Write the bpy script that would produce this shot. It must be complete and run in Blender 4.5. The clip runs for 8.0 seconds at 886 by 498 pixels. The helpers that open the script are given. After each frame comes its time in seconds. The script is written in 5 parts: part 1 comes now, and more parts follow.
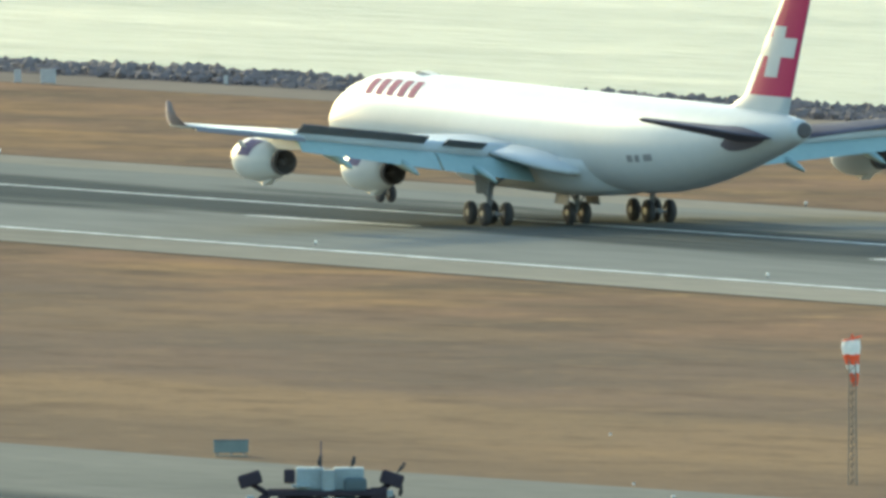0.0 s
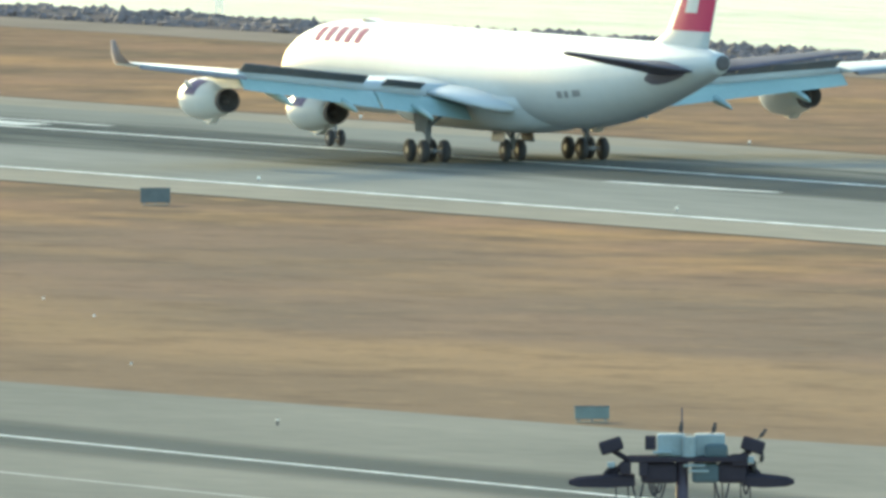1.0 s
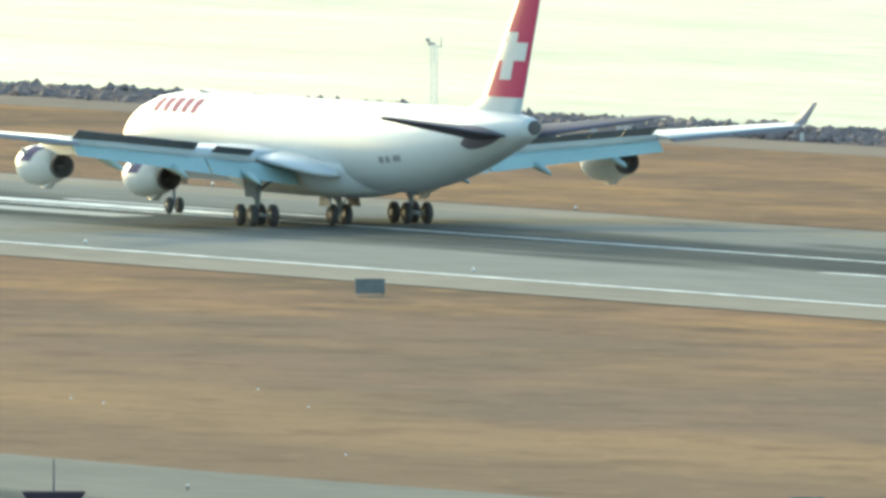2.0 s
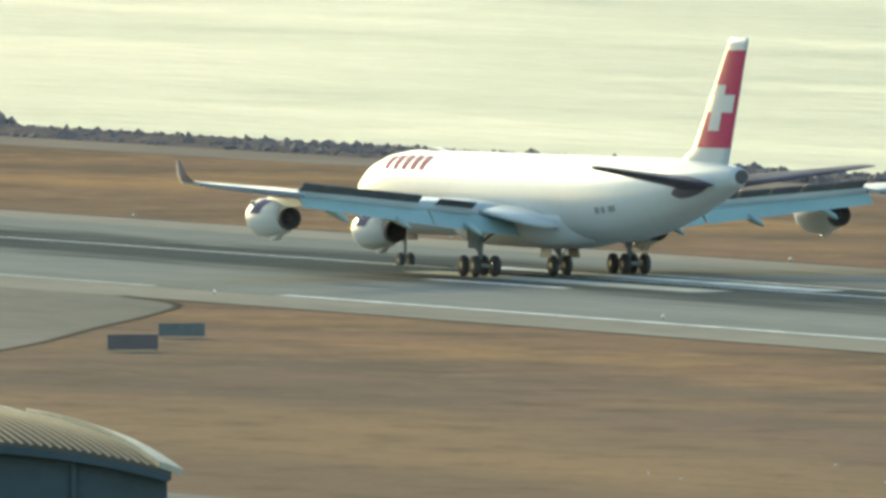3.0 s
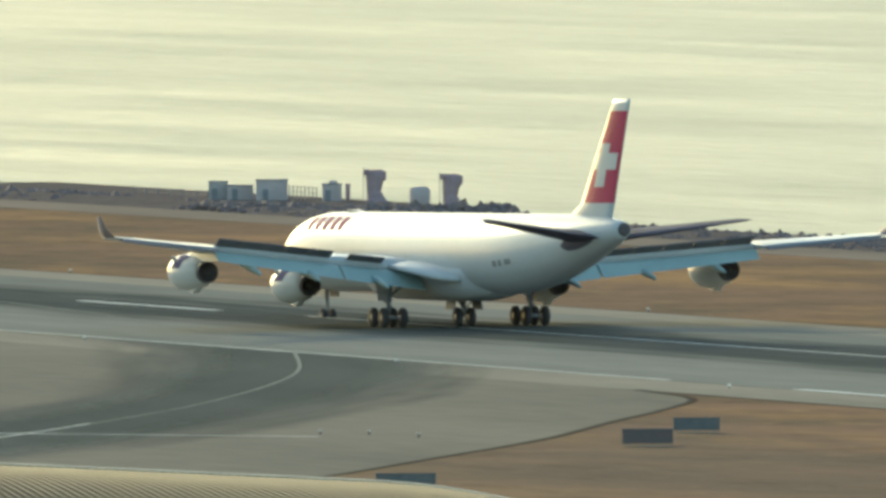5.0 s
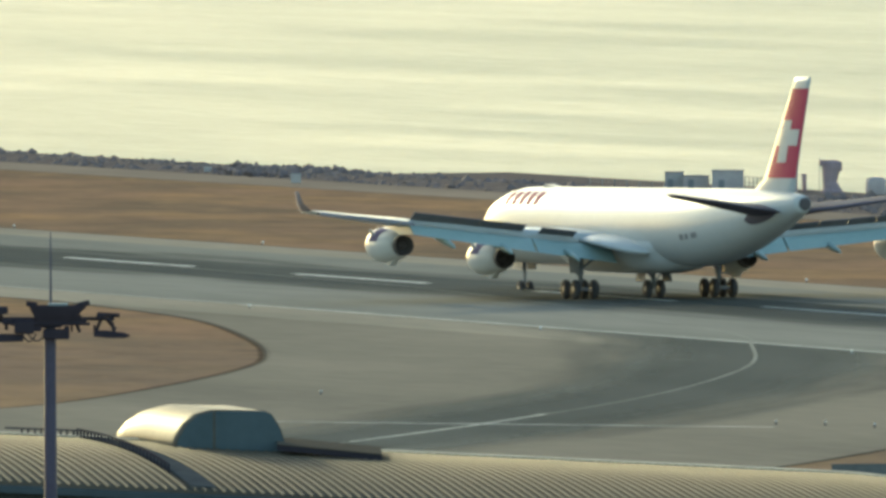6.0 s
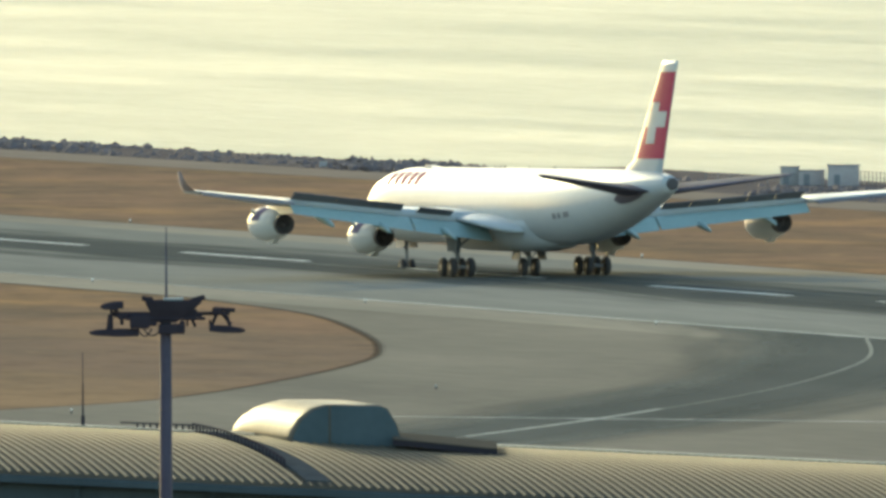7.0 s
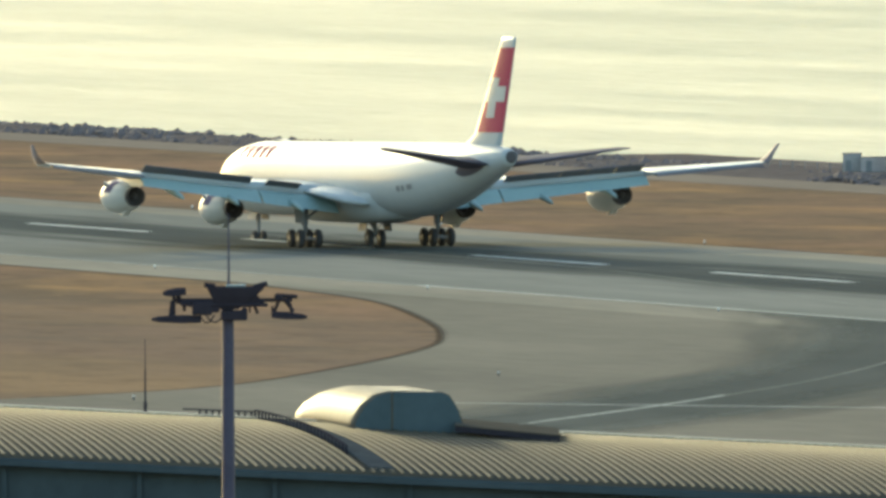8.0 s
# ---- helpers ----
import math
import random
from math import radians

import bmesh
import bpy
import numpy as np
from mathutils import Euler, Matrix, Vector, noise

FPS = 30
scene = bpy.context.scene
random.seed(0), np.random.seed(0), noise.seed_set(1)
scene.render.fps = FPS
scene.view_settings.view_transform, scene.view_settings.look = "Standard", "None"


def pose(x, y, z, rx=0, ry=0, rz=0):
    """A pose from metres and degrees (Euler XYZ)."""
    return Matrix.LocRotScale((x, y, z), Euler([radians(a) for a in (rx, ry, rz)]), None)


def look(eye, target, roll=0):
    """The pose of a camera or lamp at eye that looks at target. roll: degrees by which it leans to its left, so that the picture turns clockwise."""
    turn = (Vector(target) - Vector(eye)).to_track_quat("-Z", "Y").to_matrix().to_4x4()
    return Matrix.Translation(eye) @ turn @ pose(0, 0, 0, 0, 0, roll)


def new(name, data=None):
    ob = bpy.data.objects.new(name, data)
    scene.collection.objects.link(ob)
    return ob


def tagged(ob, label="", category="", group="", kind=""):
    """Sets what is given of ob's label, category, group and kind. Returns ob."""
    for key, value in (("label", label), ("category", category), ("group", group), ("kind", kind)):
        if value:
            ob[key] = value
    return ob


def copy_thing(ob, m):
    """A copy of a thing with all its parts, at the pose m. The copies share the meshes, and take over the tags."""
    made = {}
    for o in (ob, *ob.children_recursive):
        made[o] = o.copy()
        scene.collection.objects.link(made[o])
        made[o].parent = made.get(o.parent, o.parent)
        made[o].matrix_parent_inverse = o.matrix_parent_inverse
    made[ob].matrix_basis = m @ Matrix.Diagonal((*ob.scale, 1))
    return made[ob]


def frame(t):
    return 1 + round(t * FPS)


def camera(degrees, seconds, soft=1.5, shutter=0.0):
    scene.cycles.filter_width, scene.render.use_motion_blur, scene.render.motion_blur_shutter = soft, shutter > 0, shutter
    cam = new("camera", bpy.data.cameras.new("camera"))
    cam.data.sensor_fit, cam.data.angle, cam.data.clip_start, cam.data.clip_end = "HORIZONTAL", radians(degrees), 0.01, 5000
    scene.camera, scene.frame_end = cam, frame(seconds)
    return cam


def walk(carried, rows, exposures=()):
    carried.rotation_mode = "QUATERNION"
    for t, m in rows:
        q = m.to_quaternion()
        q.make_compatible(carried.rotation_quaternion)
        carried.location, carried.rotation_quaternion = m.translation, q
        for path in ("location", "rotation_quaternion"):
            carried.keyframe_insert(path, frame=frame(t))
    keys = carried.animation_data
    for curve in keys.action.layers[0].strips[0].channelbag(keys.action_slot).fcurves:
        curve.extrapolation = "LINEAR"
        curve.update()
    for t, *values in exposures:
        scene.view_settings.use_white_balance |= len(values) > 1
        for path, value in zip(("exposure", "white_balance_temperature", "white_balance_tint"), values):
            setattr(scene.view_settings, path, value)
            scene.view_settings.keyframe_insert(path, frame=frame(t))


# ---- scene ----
# ---------------------------------------------------------------- camera
EYE = (0.0, 0.0, 48.28)
ROLL = -0.136


def aim(az, el):
    """Pose of the camera on its tripod: azimuth from +Y towards +X, elevation, both in degrees."""
    a, e = radians(az), radians(el)
    d = (math.sin(a) * math.cos(e), math.cos(a) * math.cos(e), math.sin(e))
    return look(EYE, [p + 1000 * q for p, q in zip(EYE, d)], ROLL)


cam = camera(2.1299, 8.0, soft=3.3)
PAN = [(0.0, 25.528, -2.027), (0.1, 25.437, -2.036), (0.2, 25.363, -2.014), (0.3, 25.261, -2.013), (0.4, 25.176, -2.063), (0.5, 25.087, -2.045),
       (0.6, 24.987, -2.037), (0.7, 24.899, -2.071), (0.8, 24.811, -2.061), (0.9, 24.729, -2.082), (1.0, 24.659, -2.106), (1.1, 24.583, -2.044),
       (1.2, 24.524, -2.003), (1.3, 24.473, -1.977), (1.4, 24.435, -1.922), (1.5, 24.392, -1.952), (1.6, 24.355, -1.993), (1.7, 24.327, -1.977),
       (1.8, 24.237, -1.982), (1.9, 24.185, -1.933), (2.0, 24.143, -1.886), (2.1, 24.097, -1.801), (2.2, 24.055, -1.798), (3.3, 22.325, -1.580),
       (3.4, 22.248, -1.511), (3.5, 22.156, -1.496), (3.7, 21.974, -1.515), (3.8, 21.908, -1.526), (4.0, 21.795, -1.482), (4.1, 21.755, -1.449),
       (4.2, 21.719, -1.439), (5.3, 21.247, -1.503), (5.5, 20.879, -1.491), (5.7, 20.651, -1.492), (6.0, 20.420, -1.492), (6.3, 20.250, -1.488),
       (6.5, 20.194, -1.493), (6.8, 20.151, -1.492), (7.0, 20.142, -1.504), (7.5, 20.163, -1.514), (7.7, 20.174, -1.512), (8.0, 19.992, -1.536)]
walk(cam, [(t, aim(a, e)) for t, a, e in PAN],
     exposures=[(0.0, 1.78, 6550, -8), (0.5, 1.9, 6550, -8), (1.0, 2.12, 6550, -8), (2.2, 2.08, 6550, -8), (3.3, 1.5, 6900, -7), (5.3, 1.36, 6900, -7), (8.0, 1.52, 6900, -5)])

# ---------------------------------------------------------------- world and sun
SUN_AZ, SUN_EL = -1.0, 15.0
world = bpy.data.worlds.new("sky")
scene.world = world
world.use_nodes = True
wn = world.node_tree.nodes
sky = wn.new("ShaderNodeTexSky")
sky.sky_type, sky.sun_disc = "NISHITA", False
sky.sun_elevation, sky.sun_rotation = radians(SUN_EL), radians(SUN_AZ)
sky.air_density, sky.dust_density, sky.ozone_density = 1.0, 1.5, 1.0
wn["Background"].inputs["Strength"].default_value = 0.15
world.node_tree.links.new(sky.outputs[0], wn["Background"].inputs["Color"])

lamp = bpy.data.lights.new("sun", "SUN")
lamp.energy, lamp.angle, lamp.color = 1.5, radians(4.0), (1.0, 0.83, 0.54)
sun = new("sun", lamp)
sa, se = radians(SUN_AZ), radians(SUN_EL)
sun_way = Vector((math.sin(sa) * math.cos(se), math.cos(sa) * math.cos(se), math.sin(se)))
sun.matrix_basis = look(sun_way * 3000, (0, 0, 0))


# ---------------------------------------------------------------- materials
def material(name, color, rough=0.6, metal=0.0, color2=None, scale=1.0, stretch=(1, 1, 1), amount=1.0, fine=None,
             bump=0.0, bump_scale=8.0, bump_dist=0.05, coat=0.0, space="Object", spec=0.5):
    """Two scales of colour noise and a bump on a Principled surface."""
    m = bpy.data.materials.new(name)
    m.use_nodes = True
    n, l = m.node_tree.nodes, m.node_tree.links
    b = n["Principled BSDF"]
    b.inputs["Roughness"].default_value = rough
    b.inputs["Metallic"].default_value = metal
    b.inputs["Specular IOR Level"].default_value = spec
    b.inputs["Coat Weight"].default_value = coat
    b.inputs["Coat Roughness"].default_value = 0.08
    tc = n.new("ShaderNodeTexCoord")
    mp = n.new("ShaderNodeMapping")
    mp.inputs["Scale"].default_value = stretch
    l.new(tc.outputs[space], mp.inputs[0])
    c2 = color2 or tuple(v * 0.8 for v in color)
    big = n.new("ShaderNodeTexNoise")
    big.inputs["Scale"].default_value, big.inputs["Detail"].default_value = scale, 5
    small = n.new("ShaderNodeTexNoise")
    small.inputs["Scale"].default_value, small.inputs["Detail"].default_value = fine or scale * 9, 4
    l.new(mp.outputs[0], big.inputs["Vector"])
    l.new(mp.outputs[0], small.inputs["Vector"])
    add = n.new("ShaderNodeMix")
    add.inputs["Factor"].default_value = 0.35
    l.new(big.outputs[0], add.inputs[2])
    l.new(small.outputs[0], add.inputs[3])
    ramp = n.new("ShaderNodeMapRange")
    ramp.inputs[1].default_value, ramp.inputs[2].default_value = 0.36, 0.64
    ramp.inputs[4].default_value = amount
    l.new(add.outputs[0], ramp.inputs[0])
    mix = n.new("ShaderNodeMix")
    mix.data_type = "RGBA"
    mix.inputs[6].default_value, mix.inputs[7].default_value = (*color, 1), (*c2, 1)
    l.new(ramp.outputs[0], mix.inputs[0])
    l.new(mix.outputs[2], b.inputs["Base Color"])
    if bump:
        bn = n.new("ShaderNodeTexNoise")
        bn.inputs["Scale"].default_value, bn.inputs["Detail"].default_value = bump_scale, 4
        l.new(mp.outputs[0], bn.inputs["Vector"])
        bp = n.new("ShaderNodeBump")
        bp.inputs["Strength"].default_value, bp.inputs["Distance"].default_value = bump, bump_dist
        l.new(bn.outputs[0], bp.inputs["Height"])
        l.new(bp.outputs[0], b.inputs["Normal"])
    return m


WHITE = material("aircraft white", (0.45, 0.482, 0.505), 0.36, scale=0.12, color2=(0.41, 0.442, 0.465), coat=0.04, spec=0.04)
GREY = material("aircraft grey", (0.42, 0.45, 0.48), 0.35, scale=0.3, color2=(0.34, 0.37, 0.40), coat=0.2)
FLAP = material("flap grey", (0.31, 0.42, 0.42), 0.5, scale=0.3, color2=(0.26, 0.36, 0.37), spec=0.2)
DARK = material("dark spoiler", (0.15, 0.14, 0.15), 0.5, scale=0.4, color2=(0.10, 0.095, 0.105))
SCUFFED = material("scuffed line paint", (0.60, 0.60, 0.55), 0.8, scale=0.15, color2=(0.40, 0.40, 0.37), spec=0.0)
RED = material("fin red", (0.31, 0.007, 0.090), 0.4, scale=0.2, color2=(0.27, 0.006, 0.078), coat=0.0, spec=0.06)
METAL = material("bare metal", (0.72, 0.72, 0.73), 0.13, 1.0, scale=0.8)
NOZZLE = material("nozzle metal", (0.10, 0.093, 0.10), 0.6, 0.1, scale=1.5, spec=0.1)
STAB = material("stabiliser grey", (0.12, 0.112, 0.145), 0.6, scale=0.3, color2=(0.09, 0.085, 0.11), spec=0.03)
# red lettering paled to pink, with the sun's glare mixed into the colour
TITLE = material("glare-paled red lettering", (0.42, 0.22, 0.24), 0.85, scale=0.3, color2=(0.38, 0.18, 0.20), spec=0.0)
COWLMARK = material("cowl mark", (0.15, 0.135, 0.20), 0.7, scale=0.6, color2=(0.12, 0.105, 0.16), spec=0.0)
WINGLET = material("winglet paint", (0.34, 0.29, 0.29), 0.6, scale=0.4, color2=(0.23, 0.19, 0.20), spec=0.03)
STRUT = material("gear strut paint", (0.22, 0.235, 0.26), 0.55, scale=1.5, color2=(0.16, 0.17, 0.19), spec=0.1)
TYRE = material("tyre rubber", (0.06, 0.058, 0.062), 0.9, scale=2.0, spec=0.1)
HUB = material("wheel hub", (0.12, 0.122, 0.13), 0.5, 0.0, scale=2.0)
ASPHALT = material("runway asphalt", (0.235, 0.230, 0.208), 0.8, scale=0.05, stretch=(1, 0.12, 1), color2=(0.160, 0.160, 0.145), fine=0.7,
                   bump=0.3, bump_scale=3.0, bump_dist=0.02, spec=0.0)
CONCRETE = material("shoulder asphalt", (0.288, 0.258, 0.212), 0.85, scale=0.04, stretch=(1, 0.25, 1), color2=(0.208, 0.191, 0.160), fine=0.6,
                    bump=0.3, bump_scale=3.0, bump_dist=0.02, spec=0.0)
EXIT = material("exit taxiway asphalt", (0.226, 0.203, 0.167), 0.85, scale=0.04, stretch=(1, 0.25, 1), color2=(0.165, 0.151, 0.127), fine=0.6,
                    bump=0.3, bump_scale=3.0, bump_dist=0.02, spec=0.0)
TAXI = material("taxiway concrete", (0.226, 0.213, 0.182), 0.85, scale=0.05, stretch=(1, 0.4, 1), color2=(0.173, 0.166, 0.144), fine=0.6, bump=0.3, bump_scale=3.0, bump_dist=0.02, spec=0.0)
SKID = material("skid rubber", (0.085, 0.09, 0.088), 0.8, scale=0.2, stretch=(1, 0.1, 1), color2=(0.06, 0.064, 0.063), spec=0.0)
PAINT = material("line paint", (0.72, 0.72, 0.68), 0.7, scale=0.3, color2=(0.40, 0.40, 0.38), spec=0.0)
FADED = material("faded line paint", (0.42, 0.42, 0.385), 0.8, scale=0.15, color2=(0.30, 0.30, 0.275), spec=0.0)
ROCK = material("shore rock", (0.185, 0.155, 0.158), 0.9, scale=0.4, color2=(0.135, 0.113, 0.116), bump=0.6, bump_scale=2, bump_dist=0.2, spec=0.1)
BANK = material("scrubby bank soil", (0.15, 0.128, 0.122), 0.95, scale=0.5, color2=(0.105, 0.09, 0.088), bump=0.8, bump_scale=1.5, bump_dist=0.3, spec=0.0)
ROOF = material("roof metal", (0.098, 0.087, 0.072), 0.7, 0.0, scale=0.2, color2=(0.072, 0.065, 0.057), spec=0.0)
# lighter copy of the roof metal: sunlit ribs put into the colour
SEAM_LIT = material("sunlit roof seam metal", (0.115, 0.099, 0.074), 0.6, 0.0, scale=0.3, color2=(0.092, 0.080, 0.062), spec=0.05)
WALL = material("dark glazed wall", (0.055, 0.075, 0.090), 0.5, scale=0.3, color2=(0.042, 0.058, 0.070), spec=0.05)
HOOD = material("hood metal", (0.115, 0.105, 0.088), 0.5, 0.0, scale=0.4, color2=(0.09, 0.083, 0.07), spec=0.06)
# dark tone for the shade in the roof valley beside the railing
VALLEY_SHADE = material("shaded roof valley", (0.075, 0.080, 0.085), 0.8, scale=1.5, color2=(0.055, 0.060, 0.066), spec=0.0)
ROAD = material("dusty perimeter road", (0.235, 0.195, 0.160), 0.9, scale=0.08, stretch=(1, 0.3, 1), color2=(0.185, 0.155, 0.13), fine=0.7, spec=0.0)
TRIM = material("pale roof trim", (0.36, 0.34, 0.28), 0.6, scale=0.6, color2=(0.28, 0.265, 0.225), spec=0.05)
TEAL = material("hood face", (0.075, 0.105, 0.125), 0.5, scale=0.4, color2=(0.06, 0.085, 0.10), spec=0.08)
MAST = material("mast paint", (0.072, 0.070, 0.112), 0.5, 0.0, scale=1.0, color2=(0.055, 0.053, 0.085), spec=0.15)
LAMPDARK = material("floodlight housing", (0.04, 0.036, 0.048), 0.6, scale=2.0, spec=0.0)
LAMPLIGHT = material("light box paint", (0.24, 0.30, 0.33), 0.6, scale=2.0, spec=0.1)
SIGNBACK = material("sign back", (0.135, 0.147, 0.156), 0.8, scale=2.0, color2=(0.105, 0.117, 0.124), spec=0.0)
TANK = material("shore installation paint", (0.40, 0.39, 0.39), 0.8, scale=0.3, color2=(0.3, 0.29, 0.3), spec=0.05)
ORANGE = material("windsock orange", (0.75, 0.09, 0.03), 0.8, scale=2.0)
POLE = material("dull brown pole paint", (0.25, 0.20, 0.16), 0.8, scale=1.0, color2=(0.2, 0.16, 0.13), spec=0.05)
CLOTH = material("windsock white", (0.75, 0.73, 0.70), 0.8, scale=2.0)
LAMPGLASS = material("runway light", (0.8, 0.8, 0.76), 0.3, scale=2.0)


def grass_material():
    """Dry grass: straw, brown and olive in patches, with a fine tussock grain."""
    m = bpy.data.materials.new("dry grass")
    m.use_nodes = True
    n, l = m.node_tree.nodes, m.node_tree.links
    b = n["Principled BSDF"]
    b.inputs["Roughness"].default_value, b.inputs["Specular IOR Level"].default_value = 1.0, 0.0
    tc = n.new("ShaderNodeTexCoord")

    def field(scale, detail, stretch=(1, 1, 1), shift=0.0):
        mp = n.new("ShaderNodeMapping")
        mp.inputs["Scale"].default_value, mp.inputs["Location"].default_value = stretch, (shift, shift, 0)
        l.new(tc.outputs["Object"], mp.inputs[0])
        t = n.new("ShaderNodeTexNoise")
        t.inputs["Scale"].default_value, t.inputs["Detail"].default_value, t.inputs["Roughness"].default_value = scale, detail, 0.62
        l.new(mp.outputs[0], t.inputs["Vector"])
        return t

    def blend(a, bcol, fac, lo, hi):
        r = n.new("ShaderNodeMapRange")
        r.inputs[1].default_value, r.inputs[2].default_value = lo, hi
        l.new(fac.outputs[0], r.inputs[0])
        x = n.new("ShaderNodeMix")
        x.data_type = "RGBA"
        l.new(r.outputs[0], x.inputs[0])
        for sock, v in ((x.inputs[6], a), (x.inputs[7], bcol)):
            if isinstance(v, tuple):
                sock.default_value = (*v, 1)
            else:
                l.new(v, sock)
        return x.outputs[2]
    c = blend((0.233, 0.152, 0.104), (0.158, 0.118, 0.085), field(0.05, 7, (1, 0.6, 1)), 0.40, 0.60)
    c = blend(c, (0.306, 0.192, 0.104), field(0.035, 6, (1.4, 0.5, 1), 40.0), 0.50, 0.68)
    c = blend(c, (0.111, 0.086, 0.065), field(0.11, 6, (1, 0.7, 1), 63.0), 0.54, 0.84)
    c = blend(c, (0.291, 0.192, 0.112), field(0.16, 6, (1, 0.8, 1), 17.0), 0.58, 0.70)
    sep, drift, zone = n.new("ShaderNodeSeparateXYZ"), field(0.02, 5, (1, 0.4, 1), 77.0), n.new("ShaderNodeMath")
    l.new(tc.outputs["Object"], sep.inputs[0])
    zone.operation, zone.inputs[1].default_value = "MULTIPLY_ADD", 70.0
    l.new(drift.outputs[0], zone.inputs[0])
    l.new(sep.outputs[0], zone.inputs[2])
    for lo, hi, tone in ((552.0, 535.0, (0.168, 0.132, 0.106)), (512.0, 496.0, (0.286, 0.193, 0.112)), (486.0, 472.0, (0.148, 0.114, 0.089))):
        r, x = n.new("ShaderNodeMapRange"), n.new("ShaderNodeMix")
        r.inputs[1].default_value, r.inputs[2].default_value, r.inputs[4].default_value = lo + 35, hi + 35, 0.52
        x.data_type = "RGBA"
        l.new(zone.outputs[0], r.inputs[0])
        l.new(r.outputs[0], x.inputs[0])
        l.new(c, x.inputs[6])
        x.inputs[7].default_value = (*tone, 1)
        c = x.outputs[2]
    c = blend(c, (0.118, 0.088, 0.066), field(0.22, 6, (1, 0.45, 1), 9.0), 0.50, 0.86)
    c = blend(c, (0.285, 0.195, 0.120), field(0.45, 5, (1, 0.5, 1), 3.0), 0.55, 0.95)
    c = blend(c, (0.125, 0.094, 0.070), field(1.0, 4, (1, 0.6, 1), 21.0), 0.55, 0.95)
    l.new(c, b.inputs["Base Color"])
    bp = n.new("ShaderNodeBump")
    bp.inputs["Strength"].default_value, bp.inputs["Distance"].default_value = 0.6, 0.25
    l.new(field(1.3, 5).outputs[0], bp.inputs["Height"])
    l.new(bp.outputs[0], b.inputs["Normal"])
    return m


GRASS = grass_material()


def stain_material(name, color, color2, most=0.9, ragged=0.5):
    """Tyre rubber and dirt that lies on the pavement, dense in the middle of its band and thinning to the edges."""
    m = material(name, color, 0.85, scale=0.06, stretch=(1, 0.12, 1), color2=color2, fine=0.7, spec=0.0)
    n, l = m.node_tree.nodes, m.node_tree.links
    b, out = n["Principled BSDF"], n["Material Output"]
    uv = n.new("ShaderNodeUVMap")
    uv.uv_map = "across"
    sep = n.new("ShaderNodeSeparateXYZ")
    l.new(uv.outputs[0], sep.inputs[0])
    mid = n.new("ShaderNodeMath")
    mid.operation, mid.inputs[1].default_value = "SUBTRACT", 0.5
    l.new(sep.outputs[0], mid.inputs[0])
    off = n.new("ShaderNodeMath")
    off.operation = "ABSOLUTE"
    l.new(mid.outputs[0], off.inputs[0])
    mp = n.new("ShaderNodeMapping")
    mp.inputs["Scale"].default_value = (9.0, 0.02, 1)
    l.new(uv.outputs[0], mp.inputs[0])
    streak = n.new("ShaderNodeTexNoise")
    streak.inputs["Scale"].default_value, streak.inputs["Detail"].default_value = 1.0, 5
    l.new(mp.outputs[0], streak.inputs["Vector"])
    jag = n.new("ShaderNodeMath")
    jag.operation, jag.inputs[1].default_value = "MULTIPLY_ADD", ragged
    l.new(streak.outputs[0], jag.inputs[0])
    l.new(off.outputs[0], jag.inputs[2])
    r = n.new("ShaderNodeMapRange")
    r.interpolation_type = "SMOOTHSTEP"
    r.inputs[1].default_value, r.inputs[2].default_value = 0.12 + ragged * 0.5, 0.40 + ragged * 0.5
    r.inputs[3].default_value, r.inputs[4].default_value = most, 0.0
    l.new(jag.outputs[0], r.inputs[0])
    clear, mix = n.new("ShaderNodeBsdfTransparent"), n.new("ShaderNodeMixShader")
    l.new(r.outputs[0], mix.inputs[0])
    l.new(clear.outputs[0], mix.inputs[1])
    l.new(b.outputs[0], mix.inputs[2])
    l.new(mix.outputs[0], out.inputs[0])
    return m


WORN = stain_material("worn taxiway asphalt", (0.178, 0.182, 0.166), (0.125, 0.132, 0.122), 0.75, 0.35)
WORN_DARK = stain_material("tyre-dark taxiway asphalt", (0.152, 0.156, 0.145), (0.112, 0.118, 0.110), 0.65, 0.22)
VERGE = stain_material("dark verge soil", (0.085, 0.072, 0.060), (0.060, 0.052, 0.045), 0.5, 0.5)
GHOST = material("nearly worn-off paint", (0.28, 0.28, 0.25), 0.85, scale=0.1, color2=(0.20, 0.20, 0.18), spec=0.0)
RUBBER = stain_material("rubber-stained asphalt", (0.118, 0.124, 0.119), (0.085, 0.091, 0.087), 0.66, 0.7)


